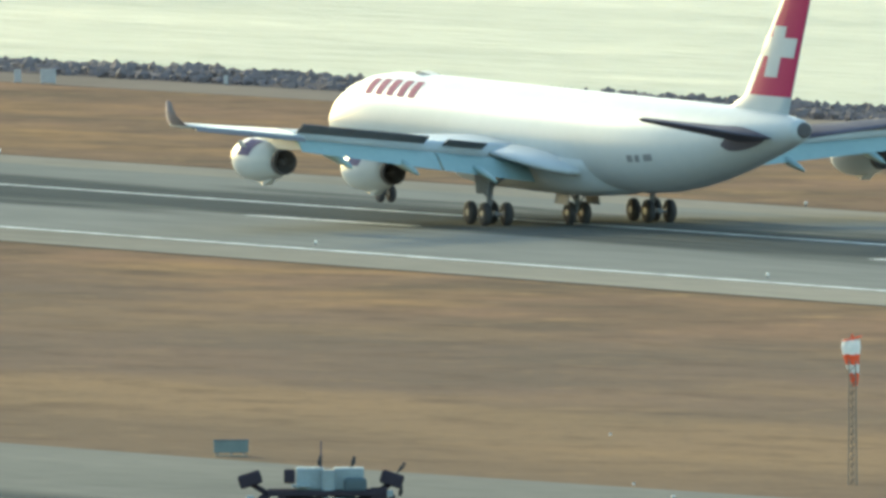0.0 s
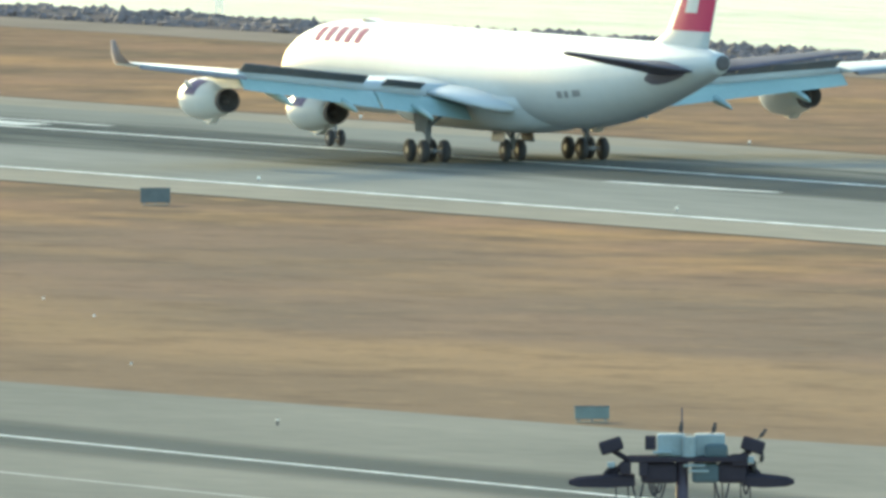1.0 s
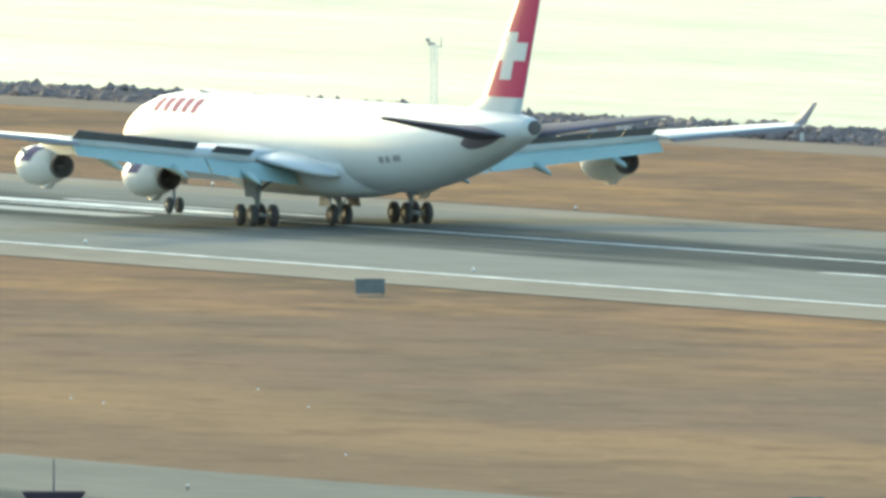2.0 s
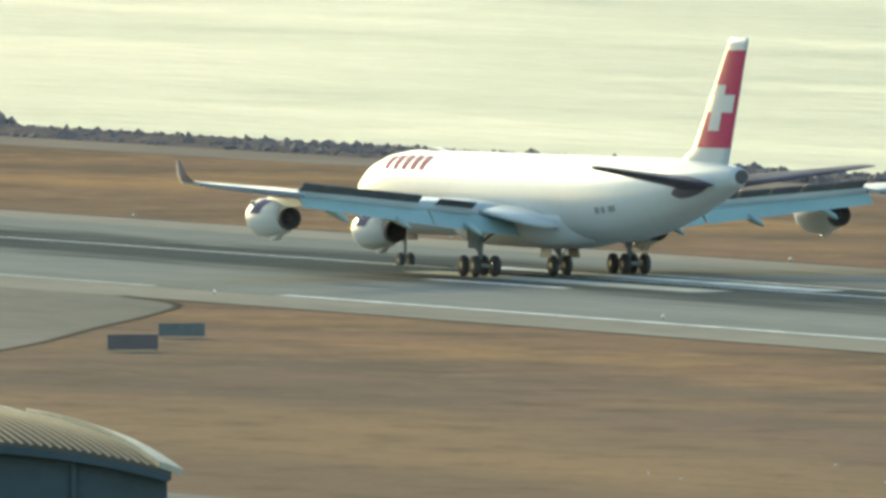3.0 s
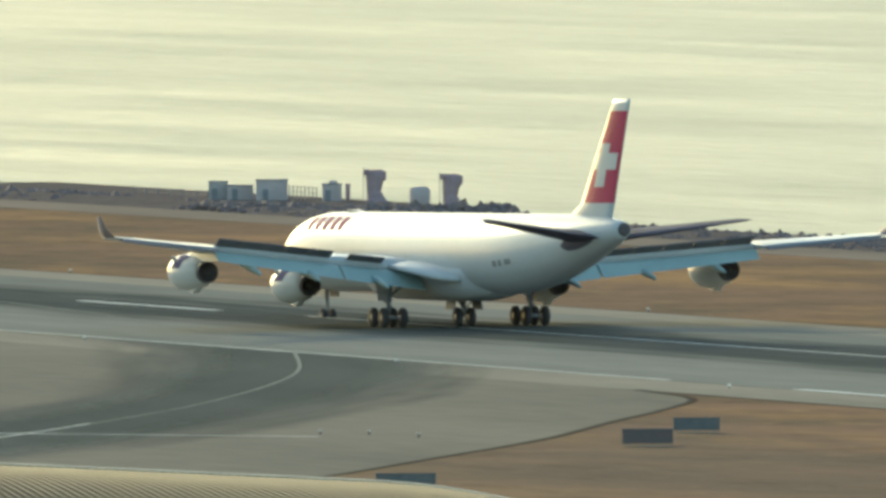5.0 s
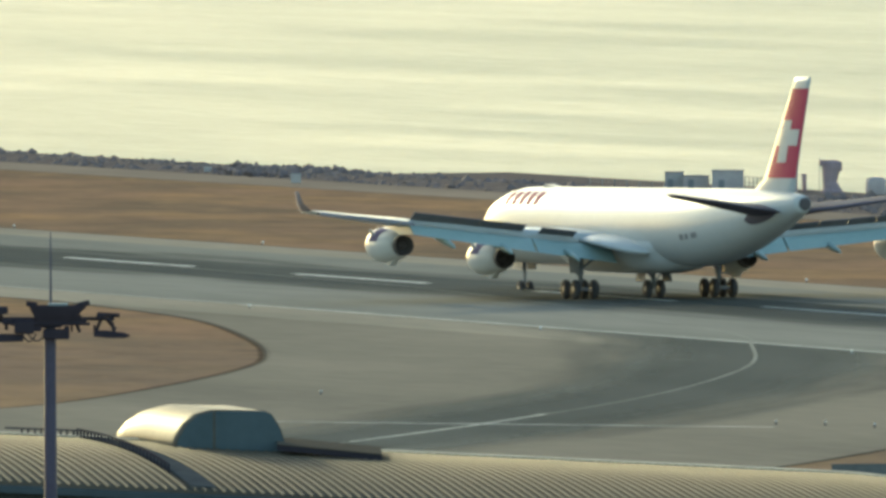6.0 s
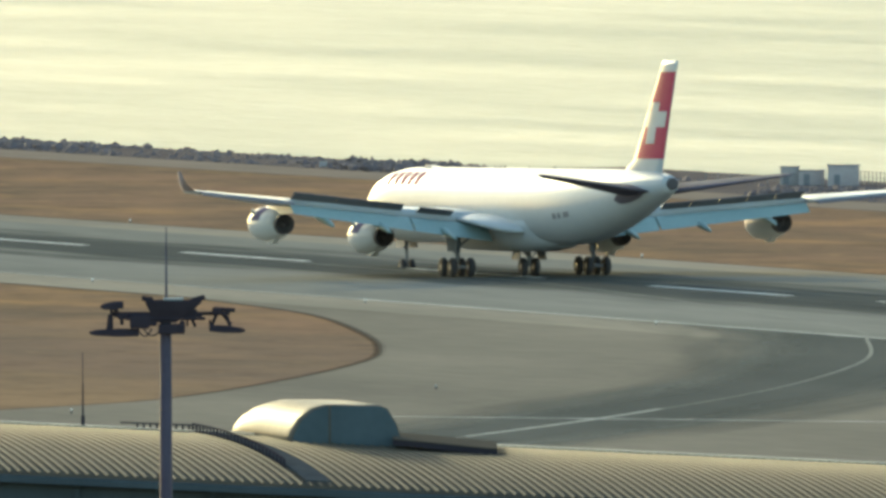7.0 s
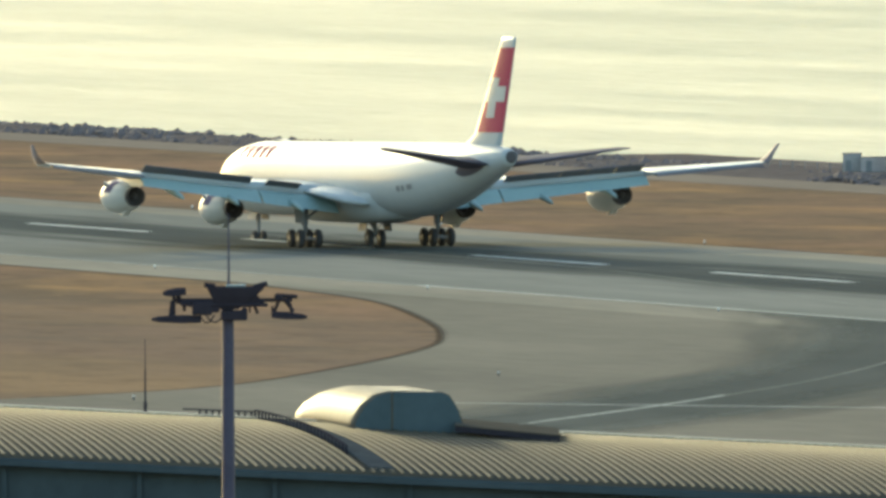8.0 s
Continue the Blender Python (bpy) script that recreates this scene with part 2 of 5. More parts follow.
def sea_material():
    m = bpy.data.materials.new("sea water")
    m.use_nodes = True
    n, l = m.node_tree.nodes, m.node_tree.links
    b = n["Principled BSDF"]
    # pale base colour carries the brightness of sky and sun reflected off water
    b.inputs["Base Color"].default_value = (0.198, 0.226, 0.188, 1)
    b.inputs["IOR"].default_value = 1.33
    tc = n.new("ShaderNodeTexCoord")

    def waves(scale, stretch, rot, detail):
        mp = n.new("ShaderNodeMapping")
        mp.inputs["Scale"].default_value = stretch
        mp.inputs["Rotation"].default_value = (0, 0, radians(rot))
        l.new(tc.outputs["Object"], mp.inputs[0])
        t = n.new("ShaderNodeTexNoise")
        t.inputs["Scale"].default_value, t.inputs["Detail"].default_value = scale, detail
        l.new(mp.outputs[0], t.inputs["Vector"])
        return t
    chop, ripple = waves(0.16, (1, 0.25, 1), 22, 8), waves(1.0, (1, 0.12, 1), 22, 5)
    bp = n.new("ShaderNodeBump")
    bp.inputs["Strength"].default_value, bp.inputs["Distance"].default_value = 0.75, 1.3
    l.new(chop.outputs[0], bp.inputs["Height"])
    fine = n.new("ShaderNodeBump")
    fine.inputs["Strength"].default_value, fine.inputs["Distance"].default_value = 0.6, 0.3
    l.new(ripple.outputs[0], fine.inputs["Height"])
    l.new(bp.outputs[0], fine.inputs["Normal"])
    l.new(fine.outputs[0], b.inputs["Normal"])
    for field, sock, span in ((waves(0.045, (1, 0.13, 1), 22, 4), "Roughness", (0.38, 0.44)),
                              (waves(1.1, (1, 0.10, 1), 22, 6), "Specular IOR Level", (0.008, 0.034))):
        mr = n.new("ShaderNodeMapRange")
        mr.inputs[1].default_value, mr.inputs[2].default_value = 0.36, 0.66
        mr.inputs[3].default_value, mr.inputs[4].default_value = span
        l.new(field.outputs[0], mr.inputs[0])
        l.new(mr.outputs[0], b.inputs[sock])
    return m


SEA = sea_material()


# ---------------------------------------------------------------- mesh helpers
def obj(name, bm, mat, parent=None, smooth=False):
    me = bpy.data.meshes.new(name)
    bmesh.ops.recalc_face_normals(bm, faces=bm.faces)
    bm.to_mesh(me)
    bm.free()
    me.materials.append(mat)
    if smooth:
        for p in me.polygons:
            p.use_smooth = True
    ob = new(name, me)
    if parent:
        ob.parent = parent
    return ob


def part(name, bm, mat, parent, label="", smooth=False):
    return tagged(obj(name, bm, mat, parent, smooth), label)


def thing(name, m, label, category, group=""):
    ob = new(name)
    ob.matrix_basis = m
    return tagged(ob, label, category, group)


def box(bm, x, y, z, sx, sy, sz, m=None, bevel=0.0):
    """A box with its centre at x, y, z, bevelled where asked, put by m."""
    got = bmesh.ops.create_cube(bm, size=1.0, matrix=Matrix.Diagonal((sx, sy, sz, 1)))
    vs = got["verts"]
    if bevel:
        es = list({e for v in vs for e in v.link_edges})
        r = bmesh.ops.bevel(bm, geom=es, offset=bevel, segments=2, affect="EDGES", profile=0.6)
        vs = list({v for f in r["faces"] for v in f.verts} | {v for v in vs if v.is_valid})
    mm = Matrix.Translation((x, y, z))
    bmesh.ops.transform(bm, matrix=(m @ mm) if m else mm, verts=vs)
    return vs


def rod(bm, a, b, r, r2=None, seg=10):
    """A tapered round bar from a to b."""
    a, b = Vector(a), Vector(b)
    d = b - a
    m = Matrix.Translation((a + b) / 2) @ d.to_track_quat("Z", "Y").to_matrix().to_4x4()
    return bmesh.ops.create_cone(bm, cap_ends=True, segments=seg, radius1=r, radius2=r if r2 is None else r2, depth=d.length, matrix=m)["verts"]


def loft(bm, rings, cap=True, closed=True):
    """Skin over rings of points of one count."""
    vs = [[bm.verts.new(p) for p in ring] for ring in rings]
    n = len(vs[0])
    for a, b in zip(vs, vs[1:]):
        for i in range(n if closed else n - 1):
            j = (i + 1) % n
            bm.faces.new((a[i], a[j], b[j], b[i]))
    if cap:
        bm.faces.new(vs[0])
        bm.faces.new(vs[-1][::-1])
    return vs


def lathe(bm, prof, axis_y=True, seg=24, centre=(0, 0, 0)):
    """Rings round the Y axis: prof is rows of (y, radius)."""
    cx, cy, cz = centre
    return loft(bm, [[(cx + r * math.cos(2 * math.pi * i / seg), cy + y, cz + r * math.sin(2 * math.pi * i / seg)) for i in range(seg)]
                     for y, r in prof])


def sheet(name, pts, z, mat, depth=0.3, label="", kind="structure"):
    """A flat slab of the outline pts whose top lies at z."""
    bm = bmesh.new()
    top = bm.faces.new([bm.verts.new((x, y, z)) for x, y in pts])
    g = bmesh.ops.extrude_face_region(bm, geom=[top])
    bmesh.ops.translate(bm, vec=(0, 0, -depth), verts=[v for v in g["geom"] if isinstance(v, bmesh.types.BMVert)])
    bmesh.ops.triangulate(bm, faces=[f for f in bm.faces if len(f.verts) > 4])
    return tagged(obj(name, bm, mat), label, kind=kind)


def strip(name, line, width, z, mat, label=""):
    """A painted line of the given width along the points."""
    bm = bmesh.new()
    left, right = [], []
    for i, p in enumerate(line):
        a, b = Vector(line[max(i - 1, 0)]), Vector(line[min(i + 1, len(line) - 1)])
        t = (b - a).normalized()
        nrm = Vector((-t.y, t.x)) * width / 2
        left.append(bm.verts.new((p[0] + nrm.x, p[1] + nrm.y, z)))
        right.append(bm.verts.new((p[0] - nrm.x, p[1] - nrm.y, z)))
    for i in range(len(line) - 1):
        bm.faces.new((left[i], left[i + 1], right[i + 1], right[i]))
    return tagged(obj(name, bm, mat), label, kind="structure")


def worn_band(name, line, width, z, mat, label=""):
    """A stained band along the points whose edges thin out: its UV runs 0 to 1 across."""
    bm = bmesh.new()
    uv = bm.loops.layers.uv.new("across")
    rows = []
    for i, p in enumerate(line):
        a, b = Vector(line[max(i - 1, 0)]), Vector(line[min(i + 1, len(line) - 1)])
        t = (b - a).normalized()
        nrm = Vector((-t.y, t.x)) * width / 2
        rows.append((bm.verts.new((p[0] + nrm.x, p[1] + nrm.y, z)), bm.verts.new((p[0] - nrm.x, p[1] - nrm.y, z))))
    run = 0.0
    for (a, b), (c, d) in zip(rows, rows[1:]):
        f = bm.faces.new((a, c, d, b))
        nxt = run + (c.co - a.co).length
        for lp, co in zip(f.loops, ((0, run), (0, nxt), (1, nxt), (1, run))):
            lp[uv].uv = co
        run = nxt
    return tagged(obj(name, bm, mat), label, kind="structure")


def smooth_line(pts, n=8):
    """Catmull-Rom through the points."""
    out = []
    p = [Vector(q) for q in pts]
    p = [p[0] * 2 - p[1], *p, p[-1] * 2 - p[-2]]
    for i in range(1, len(p) - 2):
        for k in range(n):
            u = k / n
            out.append(tuple(0.5 * ((2 * p[i]) + (p[i + 1] - p[i - 1]) * u + (2 * p[i - 1] - 5 * p[i] + 4 * p[i + 1] - p[i + 2]) * u * u
                                    + (3 * p[i] - p[i - 1] - 3 * p[i + 1] + p[i + 2]) * u ** 3)))
    out.append(tuple(p[-2]))
    return out


def plate(bm, quad, thick):
    """A thin panel on four points, thickened along its normal."""
    p = [Vector(q) for q in quad]
    nrm = (p[1] - p[0]).cross(p[3] - p[0]).normalized() * thick
    a = [bm.verts.new(q) for q in p]
    b = [bm.verts.new(q + nrm) for q in p]
    n = len(p)
    bm.faces.new(a)
    bm.faces.new(b[::-1])
    for i in range(n):
        j = (i + 1) % n
        bm.faces.new((a[i], b[i], b[j], a[j]))


# ---------------------------------------------------------------- ground, pavements, sea
CL = 611.5          # runway centre line
sheet("ground", [(-2500, -2500), (727, -2500), (727, 4800), (-2500, 4800)], 0.0, GRASS, 6.0, "dry yellow-brown airfield grass")
sheet("sea", [(720, -2500), (5200, -2500), (5200, 5200), (-2500, 5200), (-2500, 4795), (720, 4795)], -2.6, SEA, 2.0, "pale glittering sea")
sheet("runway", [(571, -400), (637.3, -400), (637.3, 3600), (571, 3600)], 0.03, CONCRETE, 0.25, "grey asphalt runway with shoulders")
sheet("runway_strip", [(580.0, -400), (630, -400), (630, 3600), (580.0, 3600)], 0.05, ASPHALT, 0.1, "dark rubber-marked asphalt")
EXIT_R = smooth_line([(571.2, 1415), (567.3, 1396), (557, 1376), (546.6, 1358), (531.4, 1331), (512.7, 1302), (497, 1278), (478, 1252), (450, 1225)])
EXIT_L = smooth_line([(450, 1362), (473, 1380), (480, 1385), (494.5, 1399), (512.9, 1429), (531.8, 1465), (542.3, 1491), (553, 1524), (565, 1569), (571.2, 1615)])
sheet("taxiway_exit", EXIT_R + EXIT_L, 0.02, EXIT, 0.25, "grey exit taxiway asphalt")
sheet("taxiway", [(330, -400), (480, -400), (476, 880), (468, 935), (462, 980), (457, 1046), (455, 1120), (455, 3000), (330, 3000)], 0.025, TAXI, 0.25,
      "pale grey parallel taxiway")
sheet("service_road", [(706, -400), (716, -400), (716, 3600), (706, 3600)], 0.03, ROAD, 0.2, "pale perimeter road by the shore")
strip("runway_line", [(580.6, -400), (580.6, 1411)], 0.9, 0.056, PAINT, "white runway side line")
strip("runway_line", [(580.4, 1432), (580.2, 1600)], 0.6, 0.056, SCUFFED, "worn white runway side line")
strip("runway_line", [(580.2, 1600), (579.6, 3600)], 0.6, 0.056, FADED, "worn white runway side line")
strip("centre_line", [(CL + 1.0, -400), (CL + 0.8, 1436)], 0.7, 0.056, PAINT, "white runway centre line")
strip("centre_line", [(CL + 0.6, 1436), (CL + 0.2, 1578)], 0.6, 0.056, SCUFFED, "worn white runway centre line")
for k in range(0, 20):
    strip("centre_line", [(CL - 0.3, 1594 + 51 * k), (CL - 0.3, 1622.5 + 51 * k)], 0.9, 0.056, PAINT, "white dashed centre line")
EXIT_LINE = smooth_line([(CL - 1, 1720), (606, 1630), (594, 1556), (585.5, 1515), (578.7, 1495), (561.2, 1450.5), (535.8, 1400.5), (509.7, 1358), (487.8, 1326), (460, 1290)])
strip("exit_line", EXIT_LINE, 0.26, 0.062, GHOST, "faded exit lead-off line")
strip("exit_line", smooth_line([(516, 1368), (509.7, 1358), (500, 1343.5), (487.8, 1326)]), 0.34, 0.064, SCUFFED, "white exit lead-off line")
worn_band("exit_wear", EXIT_LINE, 36.0, 0.040, WORN, "tyre-worn band on the exit taxiway")
worn_band("exit_wear", EXIT_LINE, 20.0, 0.045, WORN_DARK, "darker tyre-worn band on the exit taxiway")
strip("stop_line", [(490, 1367), (500, 1357.5), (520, 1339.5)], 0.7, 0.066, PAINT, "white stop line on the taxiway")
worn_band("taxi_wear", [(434.5, 500), (434.5, 1500)], 19.0, 0.029, WORN_DARK, "dark tyre-worn taxiway band")
strip("taxi_line", [(433.5, 500), (433.5, 1500)], 0.5, 0.034, PAINT, "white taxiway line")
strip("taxi_line", [(419.0, 500), (419.0, 1500)], 0.4, 0.034, FADED, "faded taxiway edge line")
worn_band("rubber_marks", [(CL - 1.5, -400), (CL - 1.5, 3600)], 34.0, 0.053, RUBBER, "dark tyre rubber along the runway middle")
strip("aiming_mark", [(614.9, 1402), (615.0, 1462)], 2.4, 0.060, PAINT, "broad white aiming mark")
strip("aiming_mark", [(618.0, 1397), (618.2, 1440)], 0.7, 0.060, PAINT, "white runway mark")
strip("aiming_mark", [(607.6, 1404), (607.6, 1452)], 3.2, 0.060, FADED, "worn broad aiming mark")
for y in (1181, 1264.6, 1415):
    strip("touchdown_mark", [(602.2, y), (601.6, y + 22.3)], 0.9, 0.060, PAINT, "white touchdown zone mark")
for line in (EXIT_L[10:], EXIT_R, [(637.5, 900), (637.5, 3000)], [(570.8, -200), (570.8, 1415)], [(570.8, 1615), (570.8, 3000)]):
    worn_band("verge", line, 1.2, 0.036, VERGE, "dark worn verge between grass and pavement")
rnd_skid = random.Random(11)
for k in range(14):
    x0 = CL + rnd_skid.choice((-5.4, 5.4, -4.0, 4.2, -6.3, 0.6)) + rnd_skid.uniform(-0.9, 0.9)
    y0 = rnd_skid.uniform(1130, 1640)
    strip("skid_mark", [(x0, y0), (x0 + rnd_skid.uniform(-0.4, 0.4), y0 + rnd_skid.uniform(60, 190))], rnd_skid.uniform(0.4, 0.9), 0.055 + k * 0.0001, SKID, "dark tyre skid mark")


# ---------------------------------------------------------------- the airliner
MAIN = 32.04        # station of the main gear, metres from the nose


def at(s, l, z):
    """Station from the nose, metres to the left, height: a point in the airliner's space."""
    return (-l, MAIN - s, z)


HULL = [(0.0, 0.02, 4.50), (0.15, 0.42, 4.52), (0.6, 0.85, 4.56), (1.4, 1.33, 4.66), (2.6, 1.82, 4.80), (4.2, 2.28, 4.95), (6.2, 2.62, 5.06),
        (8.5, 2.79, 5.12), (11, 2.82, 5.13), (18, 2.82, 5.13), (26, 2.82, 5.13), (34, 2.82, 5.13), (40, 2.82, 5.13), (43, 2.81, 5.14), (46, 2.72, 5.24),
        (49, 2.52, 5.44), (52, 2.24, 5.71), (55, 1.88, 6.04), (58, 1.45, 6.40), (60.5, 1.05, 6.68), (62.2, 0.70, 6.86), (62.9, 0.50, 6.92)]


def hull_at(s):
    for (s0, r0, z0), (s1, r1, z1) in zip(HULL, HULL[1:]):
        if s <= s1:
            u = (s - s0) / (s1 - s0)
            return r0 + (r1 - r0) * u, z0 + (z1 - z0) * u
    return HULL[-1][1:]


def wing_z(l):
    return 3.58 + 0.096 * l


def wing_le(l):
    return 20.2 + (l - 2.8) * 0.675


def wing_te(l):
    return 36.4 + (l - 10) * 0.222 if l > 10 else 36.4 - (10 - l) * 0.03


def section(le, te, l, z, thick, cut=1.0, drop=0.0, n=9):
    """Closed airfoil ring from the nose to cut of the chord."""
    c = te - le
    up, low = [], []
    for i in range(n + 1):
        u = (i / n) ** 1.5 * cut
        t = thick * c * (2.97 * math.sqrt(u) - 1.26 * u - 3.52 * u * u + 2.84 * u ** 3 - 1.0 * u ** 4) / 2
        up.append(at(le + u * c, l, z + t * 1.1 - drop * u * c))
        low.append(at(le + u * c, l, z - t * 0.9 - drop * u * c))
    return up + low[:0:-1]


def mirror(bm):
    """Turns a left-hand part into the right-hand one."""
    for v in bm.verts:
        v.co.x = -v.co.x


def side_part(name, make, mat, parent, label="", smooth=True):
    """The part on the left and its mirror on the right."""
    out = []
    for flip in (False, True):
        bm = bmesh.new()
        make(bm)
        if flip:
            mirror(bm)
        out.append(part(name, bm, mat, parent, label, smooth))
    return out


def wheel(parent, x, y, r=0.70, w=0.42):
    bm = bmesh.new()
    prof = [(-w / 2, r * 0.52), (-w / 2, r * 0.82), (-w * 0.36, r * 0.95), (-w * 0.15, r), (w * 0.15, r), (w * 0.36, r * 0.95), (w / 2, r * 0.82), (w / 2, r * 0.52)]
    lathe(bm, prof, seg=22)
    bmesh.ops.rotate(bm, matrix=Matrix.Rotation(radians(90), 3, "Z"), verts=bm.verts)
    bmesh.ops.translate(bm, vec=(x, y, r), verts=bm.verts)
    t = part("tyre", bm, TYRE, parent, smooth=True)
    bm = bmesh.new()
    lathe(bm, [(-w * 0.52, r * 0.16), (-w * 0.52, r * 0.28), (-w * 0.38, r * 0.5), (w * 0.38, r * 0.5), (w * 0.52, r * 0.28), (w * 0.52, r * 0.16)], seg=16)
    bmesh.ops.rotate(bm, matrix=Matrix.Rotation(radians(90), 3, "Z"), verts=bm.verts)
    bmesh.ops.translate(bm, vec=(x, y, r), verts=bm.verts)
    part("rim", bm, HUB, t, smooth=True)


def engine(plane, l, s0, z):
    """A long-duct nacelle with its lip, nozzle, plug and pylon; s0 is the station of the lip."""
    c = at(s0, l, z)
    bm = bmesh.new()
    lathe(bm, [(-0.18, 1.09), (-0.7, 1.23), (-1.6, 1.29), (-2.6, 1.25), (-3.6, 1.10), (-4.4, 0.88), (-4.9, 0.765), (-4.9, 0.69), (-4.4, 0.66)], seg=32, centre=c)
    nac = part("engine", bm, WHITE, plane, "white long-duct jet engine nacelle", True)
    bm = bmesh.new()
    lathe(bm, [(-1.4, 0.82), (-0.5, 0.86), (-0.06, 0.95), (0.0, 1.01), (-0.05, 1.06), (-0.19, 1.094)], seg=32, centre=c)
    part("inlet_lip", bm, METAL, nac, "bare metal inlet lip", True)
    bm = bmesh.new()
    lathe(bm, [(-4.7, 0.80), (-5.0, 0.755), (-5.3, 0.73), (-5.3, 0.67), (-4.6, 0.66)], seg=28, centre=c)
    part("nozzle", bm, NOZZLE, nac, "dark exhaust nozzle", True)
    bm = bmesh.new()
    lathe(bm, [(-4.2, 0.50), (-4.7, 0.32), (-5.3, 0.05)], seg=20, centre=c)
    part("exhaust_plug", bm, NOZZLE, nac, smooth=True)
    bm = bmesh.new()
    wz = wing_z(abs(l))
    rings = []
    for s, lo, hi, w in [(s0 + 1.2, z + 1.05, z + 1.22, 0.05), (s0 + 2.4, z + 0.9, wz - 0.05, 0.22), (s0 + 4.0, z + 0.75, wz - 0.02, 0.26), (s0 + 5.4, z + 0.75, wz - 0.05, 0.2),
                         (s0 + 7.4, wz - 0.75, wz - 0.12, 0.04)]:
        hi = max(hi, lo + 0.1)
        rings.append([at(s, l - w, lo), at(s, l + w, lo), at(s, l + w, hi), at(s, l - w, hi)])
    loft(bm, rings)
    part("pylon", bm, GREY, nac)
    for k in (-1, 1):
        bm = bmesh.new()
        ring = []
        for ss in (1.15, 1.65, 2.15, 2.65):
            row = []
            for d in (12, 24, 36, 48, 60, 70):
                u = ss + 0.5 * (d / 70)
                r = 1.305 - 0.07 * max(1.4 - u, 0) - 0.03 * max(u - 1.6, 0) - 0.02 * max(u - 1.6, 0) ** 2
                row.append(at(s0 + u, l + k * r * math.cos(radians(d)), z + r * math.sin(radians(d))))
            ring.append(row)
        loft(bm, ring, cap=False, closed=False)
        part("cowl_mark", bm, COWLMARK, nac, "dark slanted mark on the cowl", True)
        bm = bmesh.new()
        plate(bm, [at(s0 + 1.0, l + k * 1.0, z + 0.72), at(s0 + 2.2, l + k * 1.0, z + 0.72), at(s0 + 2.1, l + k * 1.32, z + 1.12), at(s0 + 1.7, l + k * 1.32, z + 1.12)], 0.04)
        part("strake", bm, WHITE, nac)
    bm = bmesh.new()
    loft(bm, [[at(s, l - w, zz), at(s, l + w, zz), at(s, l + w, zz - h), at(s, l - w, zz - h)] for s, w, zz, h in
              [(s0 + 1.6, 0.10, z - 1.15, 0.14), (s0 + 2.8, 0.28, z - 1.05, 0.42), (s0 + 4.0, 0.10, z - 0.85, 0.12)]])
    part("drain_fairing", bm, WHITE, nac)


BANKED = 0.45       # degrees by which the left wing stands high on landing


def bogie(plane, l, s):
    """Main gear: leg, braces, beam and four wheels."""
    x, y = -l, MAIN - s
    inward = 1 if l > 0 else -1
    bm = bmesh.new()
    rod(bm, (x, y, 0.75), (x, y, 1.9), 0.13)
    rod(bm, (x, y, 1.7), (x, y - 0.1, 3.9), 0.26)
    leg = part("main_gear", bm, STRUT, plane, "grey main gear leg")
    leg.location.z = -l * math.tan(radians(BANKED))
    bm = bmesh.new()
    box(bm, x, y, 0.72, 0.26, 2.3, 0.26, bevel=0.06)
    part("bogie_beam", bm, STRUT, leg)
    bm = bmesh.new()
    rod(bm, (x, y - 0.1, 2.1), (x + inward * 1.7, y - 0.2, 3.5), 0.10)
    rod(bm, (x, y, 1.5), (x, y + 1.5, 3.5), 0.08)
    rod(bm, (x, y - 0.15, 1.0), (x, y - 0.55, 1.5), 0.06)
    rod(bm, (x, y - 0.55, 1.5), (x, y - 0.15, 1.9), 0.06)
    part("brace", bm, STRUT, leg)
    bm = bmesh.new()
    plate(bm, [(x - inward * 0.50, y + 0.55, 1.85), (x - inward * 0.30, y - 0.60, 1.85), (x - inward * 0.15, y - 0.85, 3.7), (x - inward * 0.60, y + 0.80, 3.7)], 0.06)
    part("gear_door", bm, STRUT, leg)
    for dy in (-1.0, 1.0):
        bm = bmesh.new()
        rod(bm, (x - 0.9, y + dy, 0.7), (x + 0.9, y + dy, 0.7), 0.09)
        part("axle", bm, STRUT, leg)
        for dx in (-0.70, 0.70):
            wheel(leg, x + dx, y + dy)


